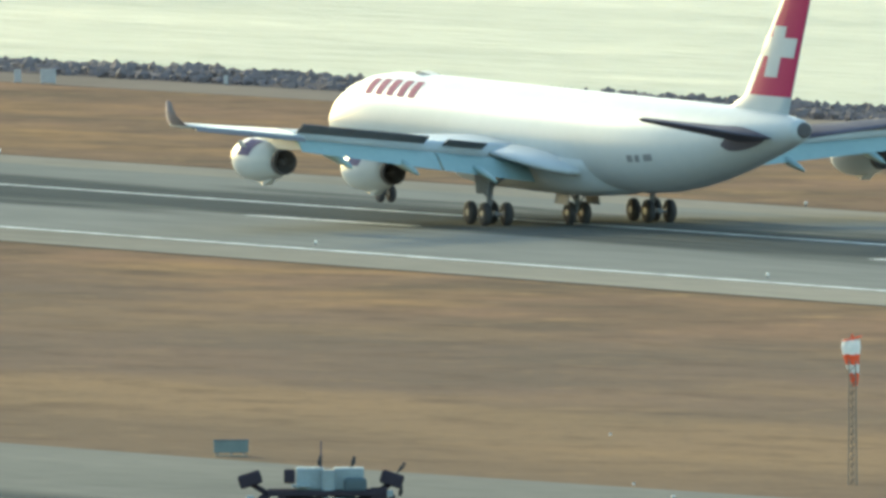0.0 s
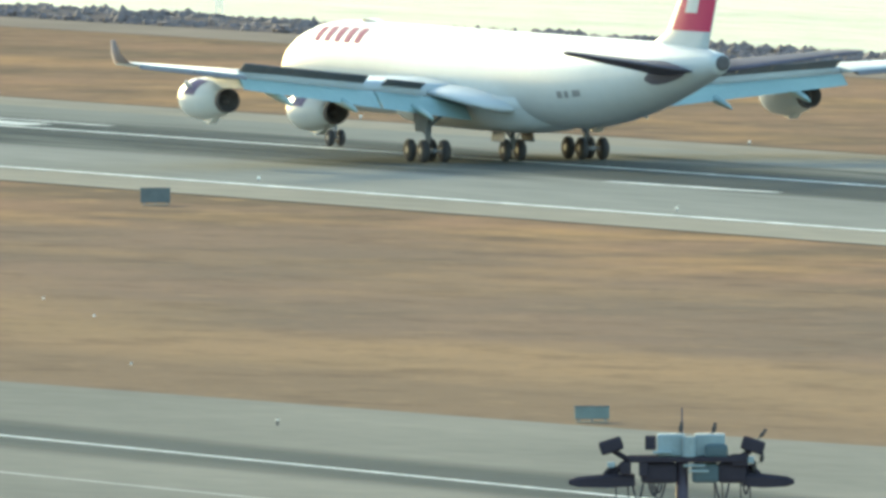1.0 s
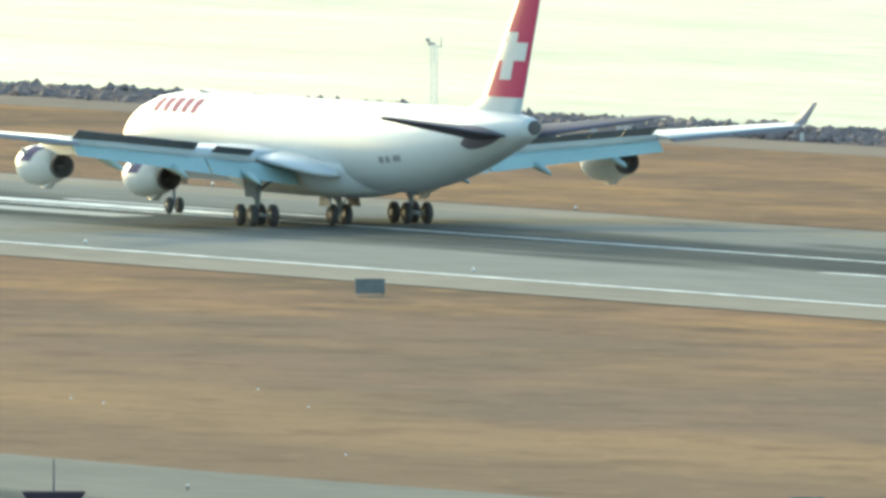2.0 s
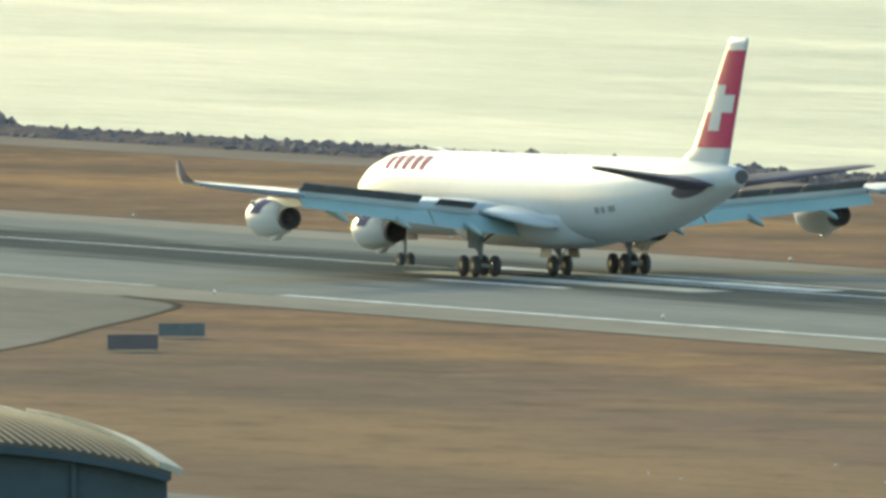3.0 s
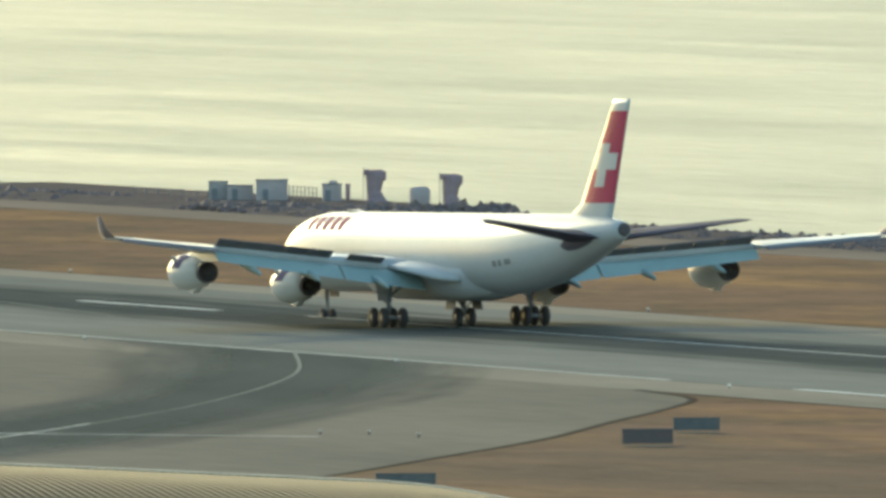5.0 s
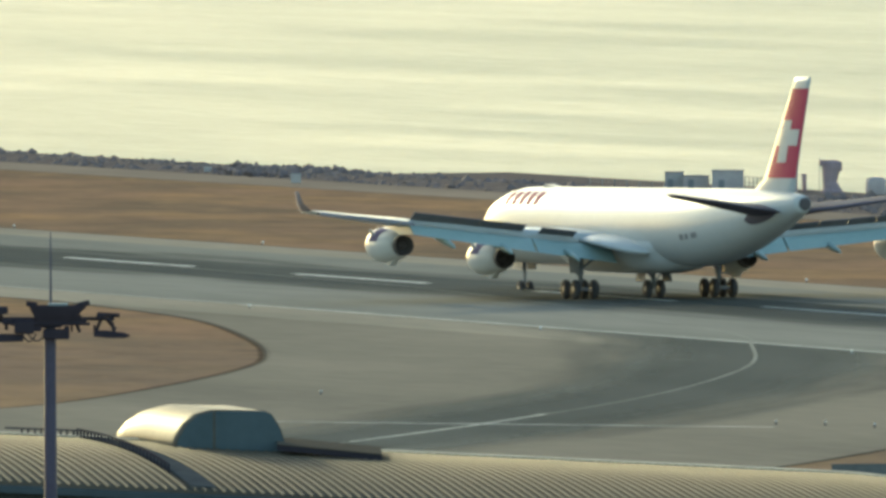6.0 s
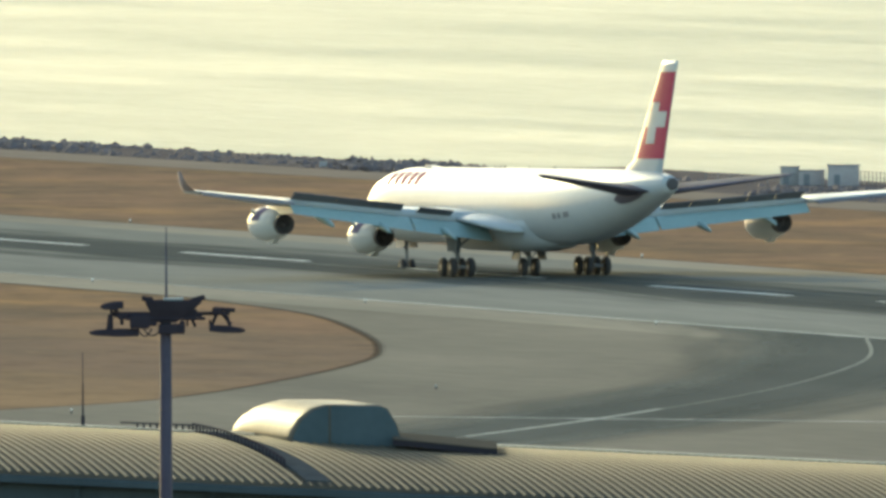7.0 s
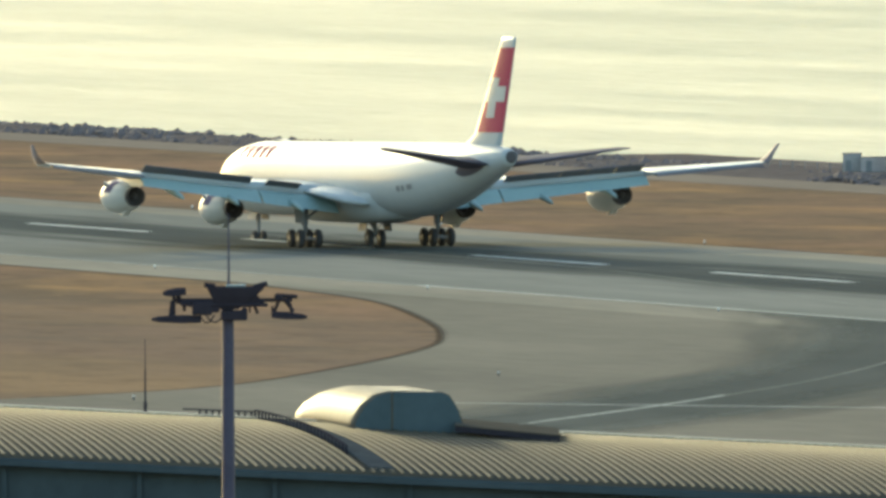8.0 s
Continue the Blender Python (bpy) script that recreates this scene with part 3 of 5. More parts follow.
def airliner():
    plane = thing("airliner", pose(CL, 1300, 0), "white four-engined jet airliner with red tail fin and raised spoilers", "airliner")
    # hull
    bm = bmesh.new()
    seg = 48
    loft(bm, [[at(s, r * math.cos(2 * math.pi * i / seg), z + r * math.sin(2 * math.pi * i / seg)) for i in range(seg)] for s, r, z in HULL])
    part("fuselage", bm, WHITE, plane, "glossy white fuselage", True)
    bm = bmesh.new()
    lathe(bm, [(0.1, 0.50), (-0.12, 0.45), (-0.18, 0.34), (-0.12, 0.04)], seg=20, centre=at(62.85, 0, 6.93))
    part("tail_cone_exhaust", bm, NOZZLE, plane, "dark auxiliary exhaust in the tail cone", True)
    bm = bmesh.new()
    rings = []
    for s, w, lo in [(17.5, 1.2, 2.5), (20, 2.6, 2.05), (23, 3.15, 1.85), (30, 3.25, 1.78), (36, 3.2, 1.82), (39, 2.6, 2.05), (41.5, 1.2, 2.45)]:
        ring = []
        for i in range(17):
            u = -1 + 2 * i / 16
            ring.append(at(s, w * math.copysign(abs(u) ** 0.75, u), lo + (4.1 - lo) * abs(u) ** 3.2))
        rings.append(ring)
    loft(bm, rings)
    part("belly_fairing", bm, WHITE, plane, "white wing-to-body fairing", True)
    bm = bmesh.new()
    for k in range(3):
        loft(bm, [[at(11.2 + ds, dl, 7.92 + h) for dl, h in ((-w, 0), (w, 0), (w, hh), (-w, hh))] for ds, w, hh in ((0, 0.3, 0.05), (0.6, 0.4, 0.2), (2.2, 0.3, 0.05))])
    part("antenna_fairing", bm, GREY, plane, "grey antenna fairing on the roof")

    # wings
    def inner(bm):
        loft(bm, [section(wing_le(l), wing_te(l), l, wing_z(l), t, 0.72 if l < 20.4 else 1.0) for l, t in
                  [(1.5, 0.13), (4, 0.125), (7, 0.115), (10, 0.105), (15, 0.10), (20.35, 0.095)]])
    side_part("wing", inner, WHITE, plane, "white swept wing")

    def outer(bm):
        loft(bm, [section(wing_le(l), wing_te(l), l, wing_z(l), t) for l, t in [(20.37, 0.095), (24, 0.09), (27, 0.09), (28.8, 0.09)]])
    side_part("outer_wing", outer, WHITE, plane)

    # dark colour on the ailerons stands in for the shadow along their gap
    def aileron(l0, l1):
        def make(bm):
            rings = []
            for l in (l0, l1):
                s, z = wing_te(l), wing_z(l)
                rings.append([at(s - 0.55, l, z - 0.04), at(s - 0.55, l, z - 0.14), at(s + 0.30, l, z - 0.25), at(s + 0.34, l, z - 0.22), at(s + 0.02, l, z - 0.03)])
            loft(bm, rings)
        return make
    side_part("aileron", aileron(20.6, 24.4), DARK, plane, "drooped aileron, dark for the shadow in its gap", False)
    side_part("aileron", aileron(24.45, 28.4), DARK, plane, "drooped aileron, dark for the shadow in its gap", False)

    def winglet(bm):
        le, te, z = wing_le(28.8), wing_te(28.8), wing_z(28.8)
        rings = []
        for dl, dz, ds, c in [(0.0, 0.0, 0.0, te - le), (0.28, 0.12, 0.40, te - le - 0.4), (0.7, 0.60, 1.05, 1.45), (1.15, 1.45, 2.0, 0.65)]:
            rings.append([at(le + ds + u * c, 28.8 + dl + t, z + dz) for u, t in ((0, 0), (0.3, 0.09), (1, 0), (0.3, -0.09))])
        loft(bm, rings)
    side_part("winglet", winglet, WINGLET, plane, "dull grey upturned winglet")

    # flaps, drooped behind the wing box
    def flap(l0, l1, c0, c1):
        def make(bm):
            rings = []
            for l, c in ((l0, c0), (l1, c1)):
                le = wing_le(l) + 0.735 * (wing_te(l) - wing_le(l))
                z = wing_z(l) - 0.22
                ring = []
                for u, t in ((0, 0), (0.08, 0.10), (0.3, 0.13), (1, 0.01), (0.3, -0.10), (0.08, -0.08)):
                    a = radians(31)
                    ring.append(at(le + u * c * math.cos(a) + t * c * math.sin(a), l, z - u * c * math.sin(a) + t * c * math.cos(a)))
                rings.append(ring)
            loft(bm, rings)
        return make
    side_part("flap", flap(3.2, 9.6, 2.2, 1.85), FLAP, plane, "blue-grey lowered flap", False)
    side_part("flap", flap(9.75, 20.3, 1.85, 1.25), FLAP, plane, "blue-grey lowered flap", False)

    def fairing(l):
        def make(bm):
            s, z = wing_te(l), wing_z(l)
            loft(bm, [[at(s + ds, l - w, z + dz), at(s + ds, l, z + dz - h * 0.8), at(s + ds, l + w, z + dz), at(s + ds, l, z + dz + h * 0.3)] for ds, dz, w, h in
                      [(-4.6, -0.45, 0.05, 0.1), (-3.2, -0.65, 0.22, 0.45), (-1.4, -0.90, 0.25, 0.55), (0.0, -1.25, 0.16, 0.36), (0.7, -1.5, 0.03, 0.1)]])
        return make
    for l in (7.2, 12.6, 17.4):
        side_part("flap_track_fairing", fairing(l), FLAP, plane)

    # spoilers, raised
    def spoiler(l0, l1, c, angle):
        def make(bm):
            q = []
            for l in (l0, l1):
                s, z = wing_le(l) + 0.70 * (wing_te(l) - wing_le(l)), wing_z(l) + 0.16
                q.append((at(s, l, z), at(s + c * math.cos(angle), l, z + c * math.sin(angle))))
            plate(bm, [q[0][0], q[1][0], q[1][1], q[0][1]], 0.06)
        return make
    step = (20.1 - 10.2) / 5
    for k in range(5):
        side_part("spoiler", spoiler(10.2 + k * step + 0.015, 10.2 + (k + 1) * step - 0.015, 1.15, radians(30)), DARK, plane, "raised dark spoiler panel", False)
    side_part("spoiler", spoiler(6.0, 8.9, 1.2, radians(24)), DARK, plane, "raised dark spoiler panel", False)

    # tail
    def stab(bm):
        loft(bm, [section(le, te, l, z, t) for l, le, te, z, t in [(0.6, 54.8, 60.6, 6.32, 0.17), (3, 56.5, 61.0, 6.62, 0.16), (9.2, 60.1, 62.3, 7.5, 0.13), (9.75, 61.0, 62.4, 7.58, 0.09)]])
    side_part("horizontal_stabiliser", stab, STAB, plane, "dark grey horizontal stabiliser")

    def fin_le(z):
        return 61.1 - (15.9 - z) * 0.82 if z > 8.6 else 61.1 - 7.3 * 0.82 - (8.6 - z) * 2.6

    def fin_te(z):
        return 64.05 - (15.9 - z) * 0.40
    bm = bmesh.new()
    rings = []
    for z, th in [(6.9, 0.07), (7.7, 0.09), (8.6, 0.10), (10, 0.10), (12, 0.10), (14, 0.10), (15.5, 0.10), (15.9, 0.07)]:
        le, te = fin_le(z), fin_te(z)
        c = te - le
        up, low = [], []
        for i in range(10):
            u = (i / 9) ** 1.5
            t = th * min(c, 8.0) * (2.97 * math.sqrt(u) - 1.26 * u - 3.52 * u * u + 2.84 * u ** 3 - u ** 4) / 2 + 0.01
            up.append(at(le + u * c, t, z))
            low.append(at(le + u * c, -t, z))
        rings.append(up + low[:0:-1])
    loft(bm, rings)
    fin = part("tail_fin", bm, WHITE, plane, "tail fin with red field, white cross and a white leading strip for sun glare", True)

    def on_fin(z, back, side, lift):
        """A point on the fin's skin: back is metres ahead of the trailing edge."""
        le, te = fin_le(z), fin_te(z)
        u = min(max((te - back - le) / (te - le), 0.0), 1.0)
        t = 0.10 * min(te - le, 8.0) * (2.97 * math.sqrt(u) - 1.26 * u - 3.52 * u * u + 2.84 * u ** 3 - u ** 4) / 2 + 0.01
        return at(te - back, side * (t + lift), z)

    def field(name, z0, z1, b0, b1, lift, mat, label):
        """A skin patch between two heights; b0 and b1 give its rear and front edge."""
        for side in (1, -1):
            bm = bmesh.new()
            nz, nb = 10, 6
            grid = []
            for i in range(nz + 1):
                z = z0 + (z1 - z0) * i / nz
                grid.append([on_fin(z, b0(z) + (b1(z) - b0(z)) * k / nb, side, lift) for k in range(nb + 1)])
            loft(bm, grid, cap=False, closed=False)
            part(name, bm, mat, fin, label, True)
    # red stops short of the leading edge: the white strip mimics sun glare
    field("red_field", 8.75, 15.1, lambda z: 0.02, lambda z: (fin_te(z) - fin_le(z)) - 0.55 - (15.1 - z) * 0.09, 0.012, RED, "red painted field")
    field("cross", 9.85, 12.85, lambda z: 1.95, lambda z: 3.45, 0.024, WHITE, "white cross")
    field("cross_arm", 11.05, 12.2, lambda z: 0.5, lambda z: 4.65, 0.030, WHITE, "white cross")

    # root fillets and stabiliser aprons
    def fillet(bm):
        loft(bm, [[at(s, l + a * math.cos(c), z + b * math.sin(c)) for c in np.linspace(0, 2 * math.pi, 17)[:-1]] for s, l, z, a, b in
                  [(26, 2.7, 4.4, 0.1, 0.1), (29, 3.1, 4.4, 1.5, 0.28), (32, 3.4, 4.25, 2.2, 0.36), (34.5, 3.2, 4.0, 2.0, 0.42), (36.1, 3.0, 3.75, 1.7, 0.42), (37.4, 2.8, 3.5, 1.1, 0.36), (38.1, 2.6, 3.38, 0.5, 0.25), (38.4, 2.5, 3.33, 0.1, 0.08)]])
    side_part("wing_root_fillet", fillet, WHITE, plane, "white rounded wing root fillet")

    # markings on the hull
    def hull_patch(s, ds, deg0, deg1, lean, lift=0.012):
        bm = bmesh.new()
        grid = []
        for i in range(5):
            d = radians(deg0 + (deg1 - deg0) * i / 4)
            row = []
            for k in range(2):
                ss = s + ds * k - lean * i / 4
                r, zc = hull_at(ss)
                row.append(at(ss, (r + lift) * math.cos(d), zc + (r + lift) * math.sin(d)))
            grid.append(row)
        loft(bm, grid, cap=False, closed=False)
        return bm
    for k in range(5):
        part("title_bar", hull_patch(8.4 + k * 1.5, 0.95, 33, 60, 0.35, 0.02), TITLE, plane, "red lettering drawn as plain bars", True)
    for k, w in enumerate((0.7, 0.5, 1.0)):
        part("registration_bar", hull_patch(45.0 + k * 1.0, w, -20, -11, 0.0), STRUT, plane, "dark registration drawn as plain bars", True)

    for side in (1, -1):
        bm = bmesh.new()
        grid = []
        for i in range(9):
            ss = 55.6 + 4.6 * i / 8
            r, zc = hull_at(ss)
            half = 20 * math.sqrt(max(0.02, 1 - (i / 4 - 1) ** 2))
            grid.append([at(ss, side * (r + 0.02) * math.cos(radians(d)), zc + (r + 0.02) * math.sin(radians(d))) for d in np.linspace(-12 - half, -12 + half, 7)])
        loft(bm, grid, cap=False, closed=False)
        part("stabiliser_apron", bm, STAB, plane, "dark grey worn apron round the stabiliser root", True)

    # engines and gear
    for l, s, z in ((9.37, 22.3, 2.88), (19.6, 28.9, 3.88)):
        engine(plane, l, s, z)
        engine(plane, -l, s, z)
    bogie(plane, 5.34, MAIN)
    bogie(plane, -5.34, MAIN)
    bm = bmesh.new()
    rod(bm, (0, -0.95, 0.7), (0, -0.95, 3.2), 0.14)
    rod(bm, (0, -0.95, 1.2), (0, 0.6, 2.4), 0.08)
    rod(bm, (0, -1.05, 1.1), (0.9, -1.1, 2.4), 0.06)
    rod(bm, (0, -1.05, 1.1), (-0.9, -1.1, 2.4), 0.06)
    leg = part("centre_gear", bm, STRUT, plane, "grey centre gear leg")
    for k in (-1, 1):
        wheel(leg, 0.48 * k, -0.95, 0.68, 0.4)
        bm = bmesh.new()
        plate(bm, [(1.05 * k, -0.1, 1.2), (1.05 * k, -1.9, 1.2), (0.85 * k, -1.9, 2.3), (0.85 * k, -0.1, 2.3)], 0.05)
        part("gear_door", bm, STRUT, leg)
    ny = MAIN - 6.67
    bm = bmesh.new()
    rod(bm, (0, ny, 0.55), (0, ny + 0.15, 3.0), 0.12)
    rod(bm, (0, ny, 1.4), (0, ny + 1.5, 2.8), 0.07)
    rod(bm, (-0.5, ny, 0.55), (0.5, ny, 0.55), 0.08)
    leg = part("nose_gear", bm, STRUT, plane, "grey nose gear leg")
    for k in (-1, 1):
        wheel(leg, 0.36 * k, ny, 0.53, 0.32)
        bm = bmesh.new()
        plate(bm, [(0.55 * k, ny + 0.9, 1.9), (0.55 * k, ny - 0.9, 1.9), (0.45 * k, ny - 0.9, 2.8), (0.45 * k, ny + 0.9, 2.8)], 0.04)
        part("gear_door", bm, STRUT, leg)
    return plane


plane = airliner()


# ---------------------------------------------------------------- shore
def shore_rocks():
    """A rough bank of broken rock between the road and the water."""
    bm = bmesh.new()
    bmesh.ops.create_icosphere(bm, subdivisions=1, radius=1.0)
    ball = np.array([v.co for v in bm.verts])
    tris = np.array([[v.index for v in f.verts] for f in bm.faces])
    bm.free()
    rnd = np.random.RandomState(5)
    verts, faces = [], []
    n = 0
    for y in np.arange(1400, 2260, 0.30):
        quiet = 1878 < y < 1912
        for row in range(8):
            if quiet and row < 4 and y > 1885:
                continue
            r = 0.12 + 0.34 * rnd.uniform(0, 1) ** 2.2
            x = 717.6 + row * 1.4 + rnd.uniform(-0.8, 0.8)
            z = (-0.12, 0.0, 0.08, 0.14, 0.16, 0.10, -0.3, -1.4)[row] + 0.22 * noise.noise((y * 0.06, row, 0)) + 0.45 * max(0.0, noise.noise((y * 0.021, 7, 0))) + 0.22 * noise.noise((y * 0.35, row * 0.4, 5)) - (0.4 if quiet else 0)
            z += 0.16 - 0.12 * min(1.0, max(0.0, (y - 1690) / 60))
            lump = 1 + 0.45 * np.sin(ball @ rnd.uniform(-3, 3, (3, 3)) + rnd.uniform(0, 6, 3)).sum(axis=1, keepdims=True) / 1.5
            verts.append(ball * lump * r * np.array((1.05, rnd.uniform(0.9, 1.4), 0.9)) + (x, y + rnd.uniform(-0.4, 0.4), z))
            faces.append(tris + n)
            n += len(ball)
    for k in range(420):
        r = rnd.uniform(0.18, 0.5)
        x, y = rnd.uniform(727, 743.5), rnd.uniform(1864.5, 1871)
        lump = 1 + 0.45 * np.sin(ball @ rnd.uniform(-3, 3, (3, 3)) + rnd.uniform(0, 6, 3)).sum(axis=1, keepdims=True) / 1.5
        verts.append(ball * lump * r + (x, y, -0.75 + 0.13 * (y - 1864.5) + rnd.uniform(-0.15, 0.1)))
        faces.append(tris + n)
        n += len(ball)
    me = bpy.data.meshes.new("shore_rocks")
    me.from_pydata(np.concatenate(verts).tolist(), [], np.concatenate(faces).tolist())
    me.materials.append(ROCK)
    return tagged(new("shore_rocks", me), "dark broken rock bank along the water's edge", "rocks", kind="stuff")


shore_rocks()
bm = bmesh.new()
loft(bm, [[(716.5, y, 0.0), (720.5, y, 0.45 + 0.12 * noise.noise((y * 0.03, 3, 0))), (726, y, 0.35), (733, y, -3.2), (716.5, y, -3.2)] for y in np.arange(-400, 3600, 8)])
tagged(obj("embankment", bm, BANK), "low dark shore embankment", kind="structure")
sheet("shore_platform", [(729, 1871), (741.6, 1871.5), (741.6, 1975), (729, 1975)], 0.12, BANK, 3.5, "dark shore platform")

VIEW = -21.5        # turn of things that face the viewer


def facing(x, y, z=0.0, turn=VIEW):
    return pose(x, y, z, 0, 0, turn)


def pump_tower(x, y):
    t = thing("pump_tower", facing(x, y, 0.12), "dull purple-grey waisted tower on the shore platform", "tower", "shore towers")
    bm = bmesh.new()
    rings = []
    for z, w, off in [(0, 1.0, 0.25), (0.35, 0.75, 0.2), (0.9, 0.62, 0.05), (1.5, 0.70, 0.1), (2.1, 0.82, 0.2), (2.55, 0.80, 0.15), (2.75, 0.6, 0.1)]:
        rings.append([(off + w * math.cos(a) * (1 + 0.05 * math.sin(3 * a)), w * math.sin(a), z) for a in np.linspace(0, 2 * math.pi, 13)[:-1]])
    loft(bm, rings)
    part("body", bm, PURPLE, t)
    bm = bmesh.new()
    box(bm, -0.3, 0, 2.5, 1.1, 0.9, 0.5, bevel=0.08)
    part("head_box", bm, PURPLE, t)
    bm = bmesh.new()
    box(bm, 0.95, 0, 2.2, 0.28, 0.7, 0.8, bevel=0.06)
    part("side_bracket", bm, PURPLE, t)
    bm = bmesh.new()
    for dy in (-0.2, 0.2):
        rod(bm, (-0.85, dy, 0), (-0.85, dy, 2.95), 0.03, seg=6)
    for k in range(9):
        rod(bm, (-0.85, -0.2, 0.3 * k + 0.2), (-0.85, 0.2, 0.3 * k + 0.2), 0.02, seg=5)
    part("ladder", bm, STRUT, t, "thin grey access ladder")


PURPLE = material("weathered purple paint", (0.33, 0.26, 0.29), 0.8, scale=0.8, color2=(0.25, 0.195, 0.22), spec=0.05)
BLUEGREY = material("blue-grey paint", (0.43, 0.40, 0.41), 0.8, scale=0.6, color2=(0.34, 0.31, 0.32), spec=0.05)
pump_tower(739.9, 1892.9)
pump_tower(739.8, 1874.9)


def shore_box(y, w, h, mat, label, roofed=False):
    k = 1 - max(0.0, y - 1893) * 0.00033
    t = thing("shore_shed", facing(739.8 * k, y * k, 0.1), label, "shed", "shore sheds")
    bm = bmesh.new()
    box(bm, 0, 0, h / 2, w, 1.6, h, bevel=0.04)
    part("wall", bm, mat, t)
    bm = bmesh.new()
    box(bm, 0, 0, h + 0.04, w + 0.16, 1.8, 0.09, bevel=0.02)
    part("roof", bm, STRUT, t)
    if roofed:
        bm = bmesh.new()
        box(bm, 0.1, 0, h + 0.19, w * 0.45, 1.0, 0.2, bevel=0.03)
        part("roof_hatch", bm, mat, t)
    bm = bmesh.new()
    box(bm, -w * 0.2, -0.82, 0.5, 0.5, 0.05, 0.95, bevel=0.01)
    part("door", bm, STRUT, t)


shore_box(1929.6, 1.6, 1.55, TANK, "pale grey slatted shed on the shore")
shore_box(1924.3, 2.2, 1.25, BLUEGREY, "dark blue-grey low shed on the shore")
shore_box(1916.7, 2.7, 1.75, BLUEGREY, "blue-grey container shed on the shore")
shore_box(1902.4, 1.65, 1.45, BLUEGREY, "blue-grey shed with a roof hatch", True)


def shore_tank(y):
    t = thing("storage_tank", facing(739.8, y, 0.12), "blue-grey round storage tank with domed top", "tank")
    bm = bmesh.new()
    lathe(bm, [(0, 0.86), (0.1, 0.88), (1.2, 0.88), (1.35, 0.8)], seg=24)
    bmesh.ops.rotate(bm, matrix=Matrix.Rotation(radians(90), 3, "X"), verts=bm.verts)
    part("shell", bm, BLUEGREY, t, smooth=True)
    bm = bmesh.new()
    lathe(bm, [(1.34, 0.82), (1.48, 0.55), (1.55, 0.12)], seg=24)
    bmesh.ops.rotate(bm, matrix=Matrix.Rotation(radians(90), 3, "X"), verts=bm.verts)
    part("top", bm, BLUEGREY, t, smooth=True)


shore_tank(1881.8)
bollard = thing("vent_pipe", facing(739.8, 1898.6, 0.12), "dark upright vent pipe on the shore", "pipe")
bm = bmesh.new()
rod(bm, (0, 0, 0), (0, 0, 1.3), 0.2, seg=14)
part("pipe", bm, PURPLE, bollard)
bm = bmesh.new()
rod(bm, (0, 0, 1.3), (0, 0, 1.42), 0.24, seg=14)
part("cap", bm, PURPLE, bollard)


def fence(y0, y1, n, h, label):
    k = 1 - max(0.0, y0 - 1893) * 0.00033
    t = thing("shore_fence", facing(739.8 * k, y0 * k, 0.1, 0), label, "fence")
    for i in range(n + 1):
        bm = bmesh.new()
        rod(bm, (0, (y1 - y0) * i / n, 0), (0, (y1 - y0) * i / n, h), 0.045, seg=6)
        part("post", bm, STRUT, t)
    for z in (h * 0.55, h * 0.97):
        bm = bmesh.new()
        rod(bm, (0, 0, z), (0, y1 - y0, z), 0.02, seg=6)
        part("rail", bm, STRUT, t)


fence(1906.0, 1912.5, 7, 1.2, "dark post fence between the shore sheds")
fence(1932, 1950, 6, 0.7, "thin grey railing on the shore")


def marker_board(x, y, w, h):
    t = thing("marker_board", facing(x, y), "pale marker board beside the shore road", "board", "marker boards")
    bm = bmesh.new()
    box(bm, 0, 0, h / 2 + 0.12, w, 0.12, h, bevel=0.02)
    part("panel", bm, TANK, t)
    for k in (-1, 1):
        bm = bmesh.new()
        rod(bm, (k * w * 0.35, 0, 0), (k * w * 0.35, 0, 0.2), 0.04, seg=6)
        part("leg", bm, STRUT, t)


for x, y, w, h in ((705.2, 1547, 0.5, 0.9), (706, 1543.5, 1.1, 1.0), (716, 1535, 0.3, 0.6), (710.7, 1945.6, 0.9, 0.8), (717.5, 1987, 0.7, 0.5)):
    marker_board(x, y, w, h)


def lattice_tower(x, y, h):
    t = thing("lattice_mast", facing(x, y), "pale lattice mast with lamps at its top by the sea", "mast")
    for k, (sx, sy) in enumerate(((-1, -1), (1, -1), (1, 1), (-1, 1))):
        bm = bmesh.new()
        rod(bm, (0.27 * sx, 0.27 * sy, -1.5), (0.2 * sx, 0.2 * sy, h), 0.03, seg=5)
        part("post", bm, CLOTH, t)
    n = 9
    for k in range(n):
        z0, z1 = h * k / n, h * (k + 1) / n
        bm = bmesh.new()
        for a, b in (((-1, -1), (1, -1)), ((1, -1), (1, 1)), ((1, 1), (-1, 1)), ((-1, 1), (-1, -1))):
            rod(bm, (0.23 * a[0], 0.23 * a[1], z0), (0.23 * b[0], 0.23 * b[1], z1), 0.022, seg=4)
            rod(bm, (0.23 * a[0], 0.23 * a[1], z1), (0.23 * b[0], 0.23 * b[1], z1), 0.022, seg=4)
        part("brace", bm, CLOTH, t)
    bm = bmesh.new()
    box(bm, -0.2, 0, h + 0.1, 0.5, 0.3, 0.22, bevel=0.03)
    box(bm, -0.45, 0, h + 0.4, 0.3, 0.25, 0.25, bevel=0.03)
    part("lamp_head", bm, STRUT, t, "dark lamp head")
    bm = bmesh.new()
    rod(bm, (0.55, 0, h - 0.2), (0.55, 0, h + 0.6), 0.03, seg=5)
    rod(bm, (0.3, 0, h - 0.1), (0.55, 0, h - 0.1), 0.03, seg=5)
    part("rod", bm, STRUT, t)


lattice_tower(739.3, 1651, 4.2)


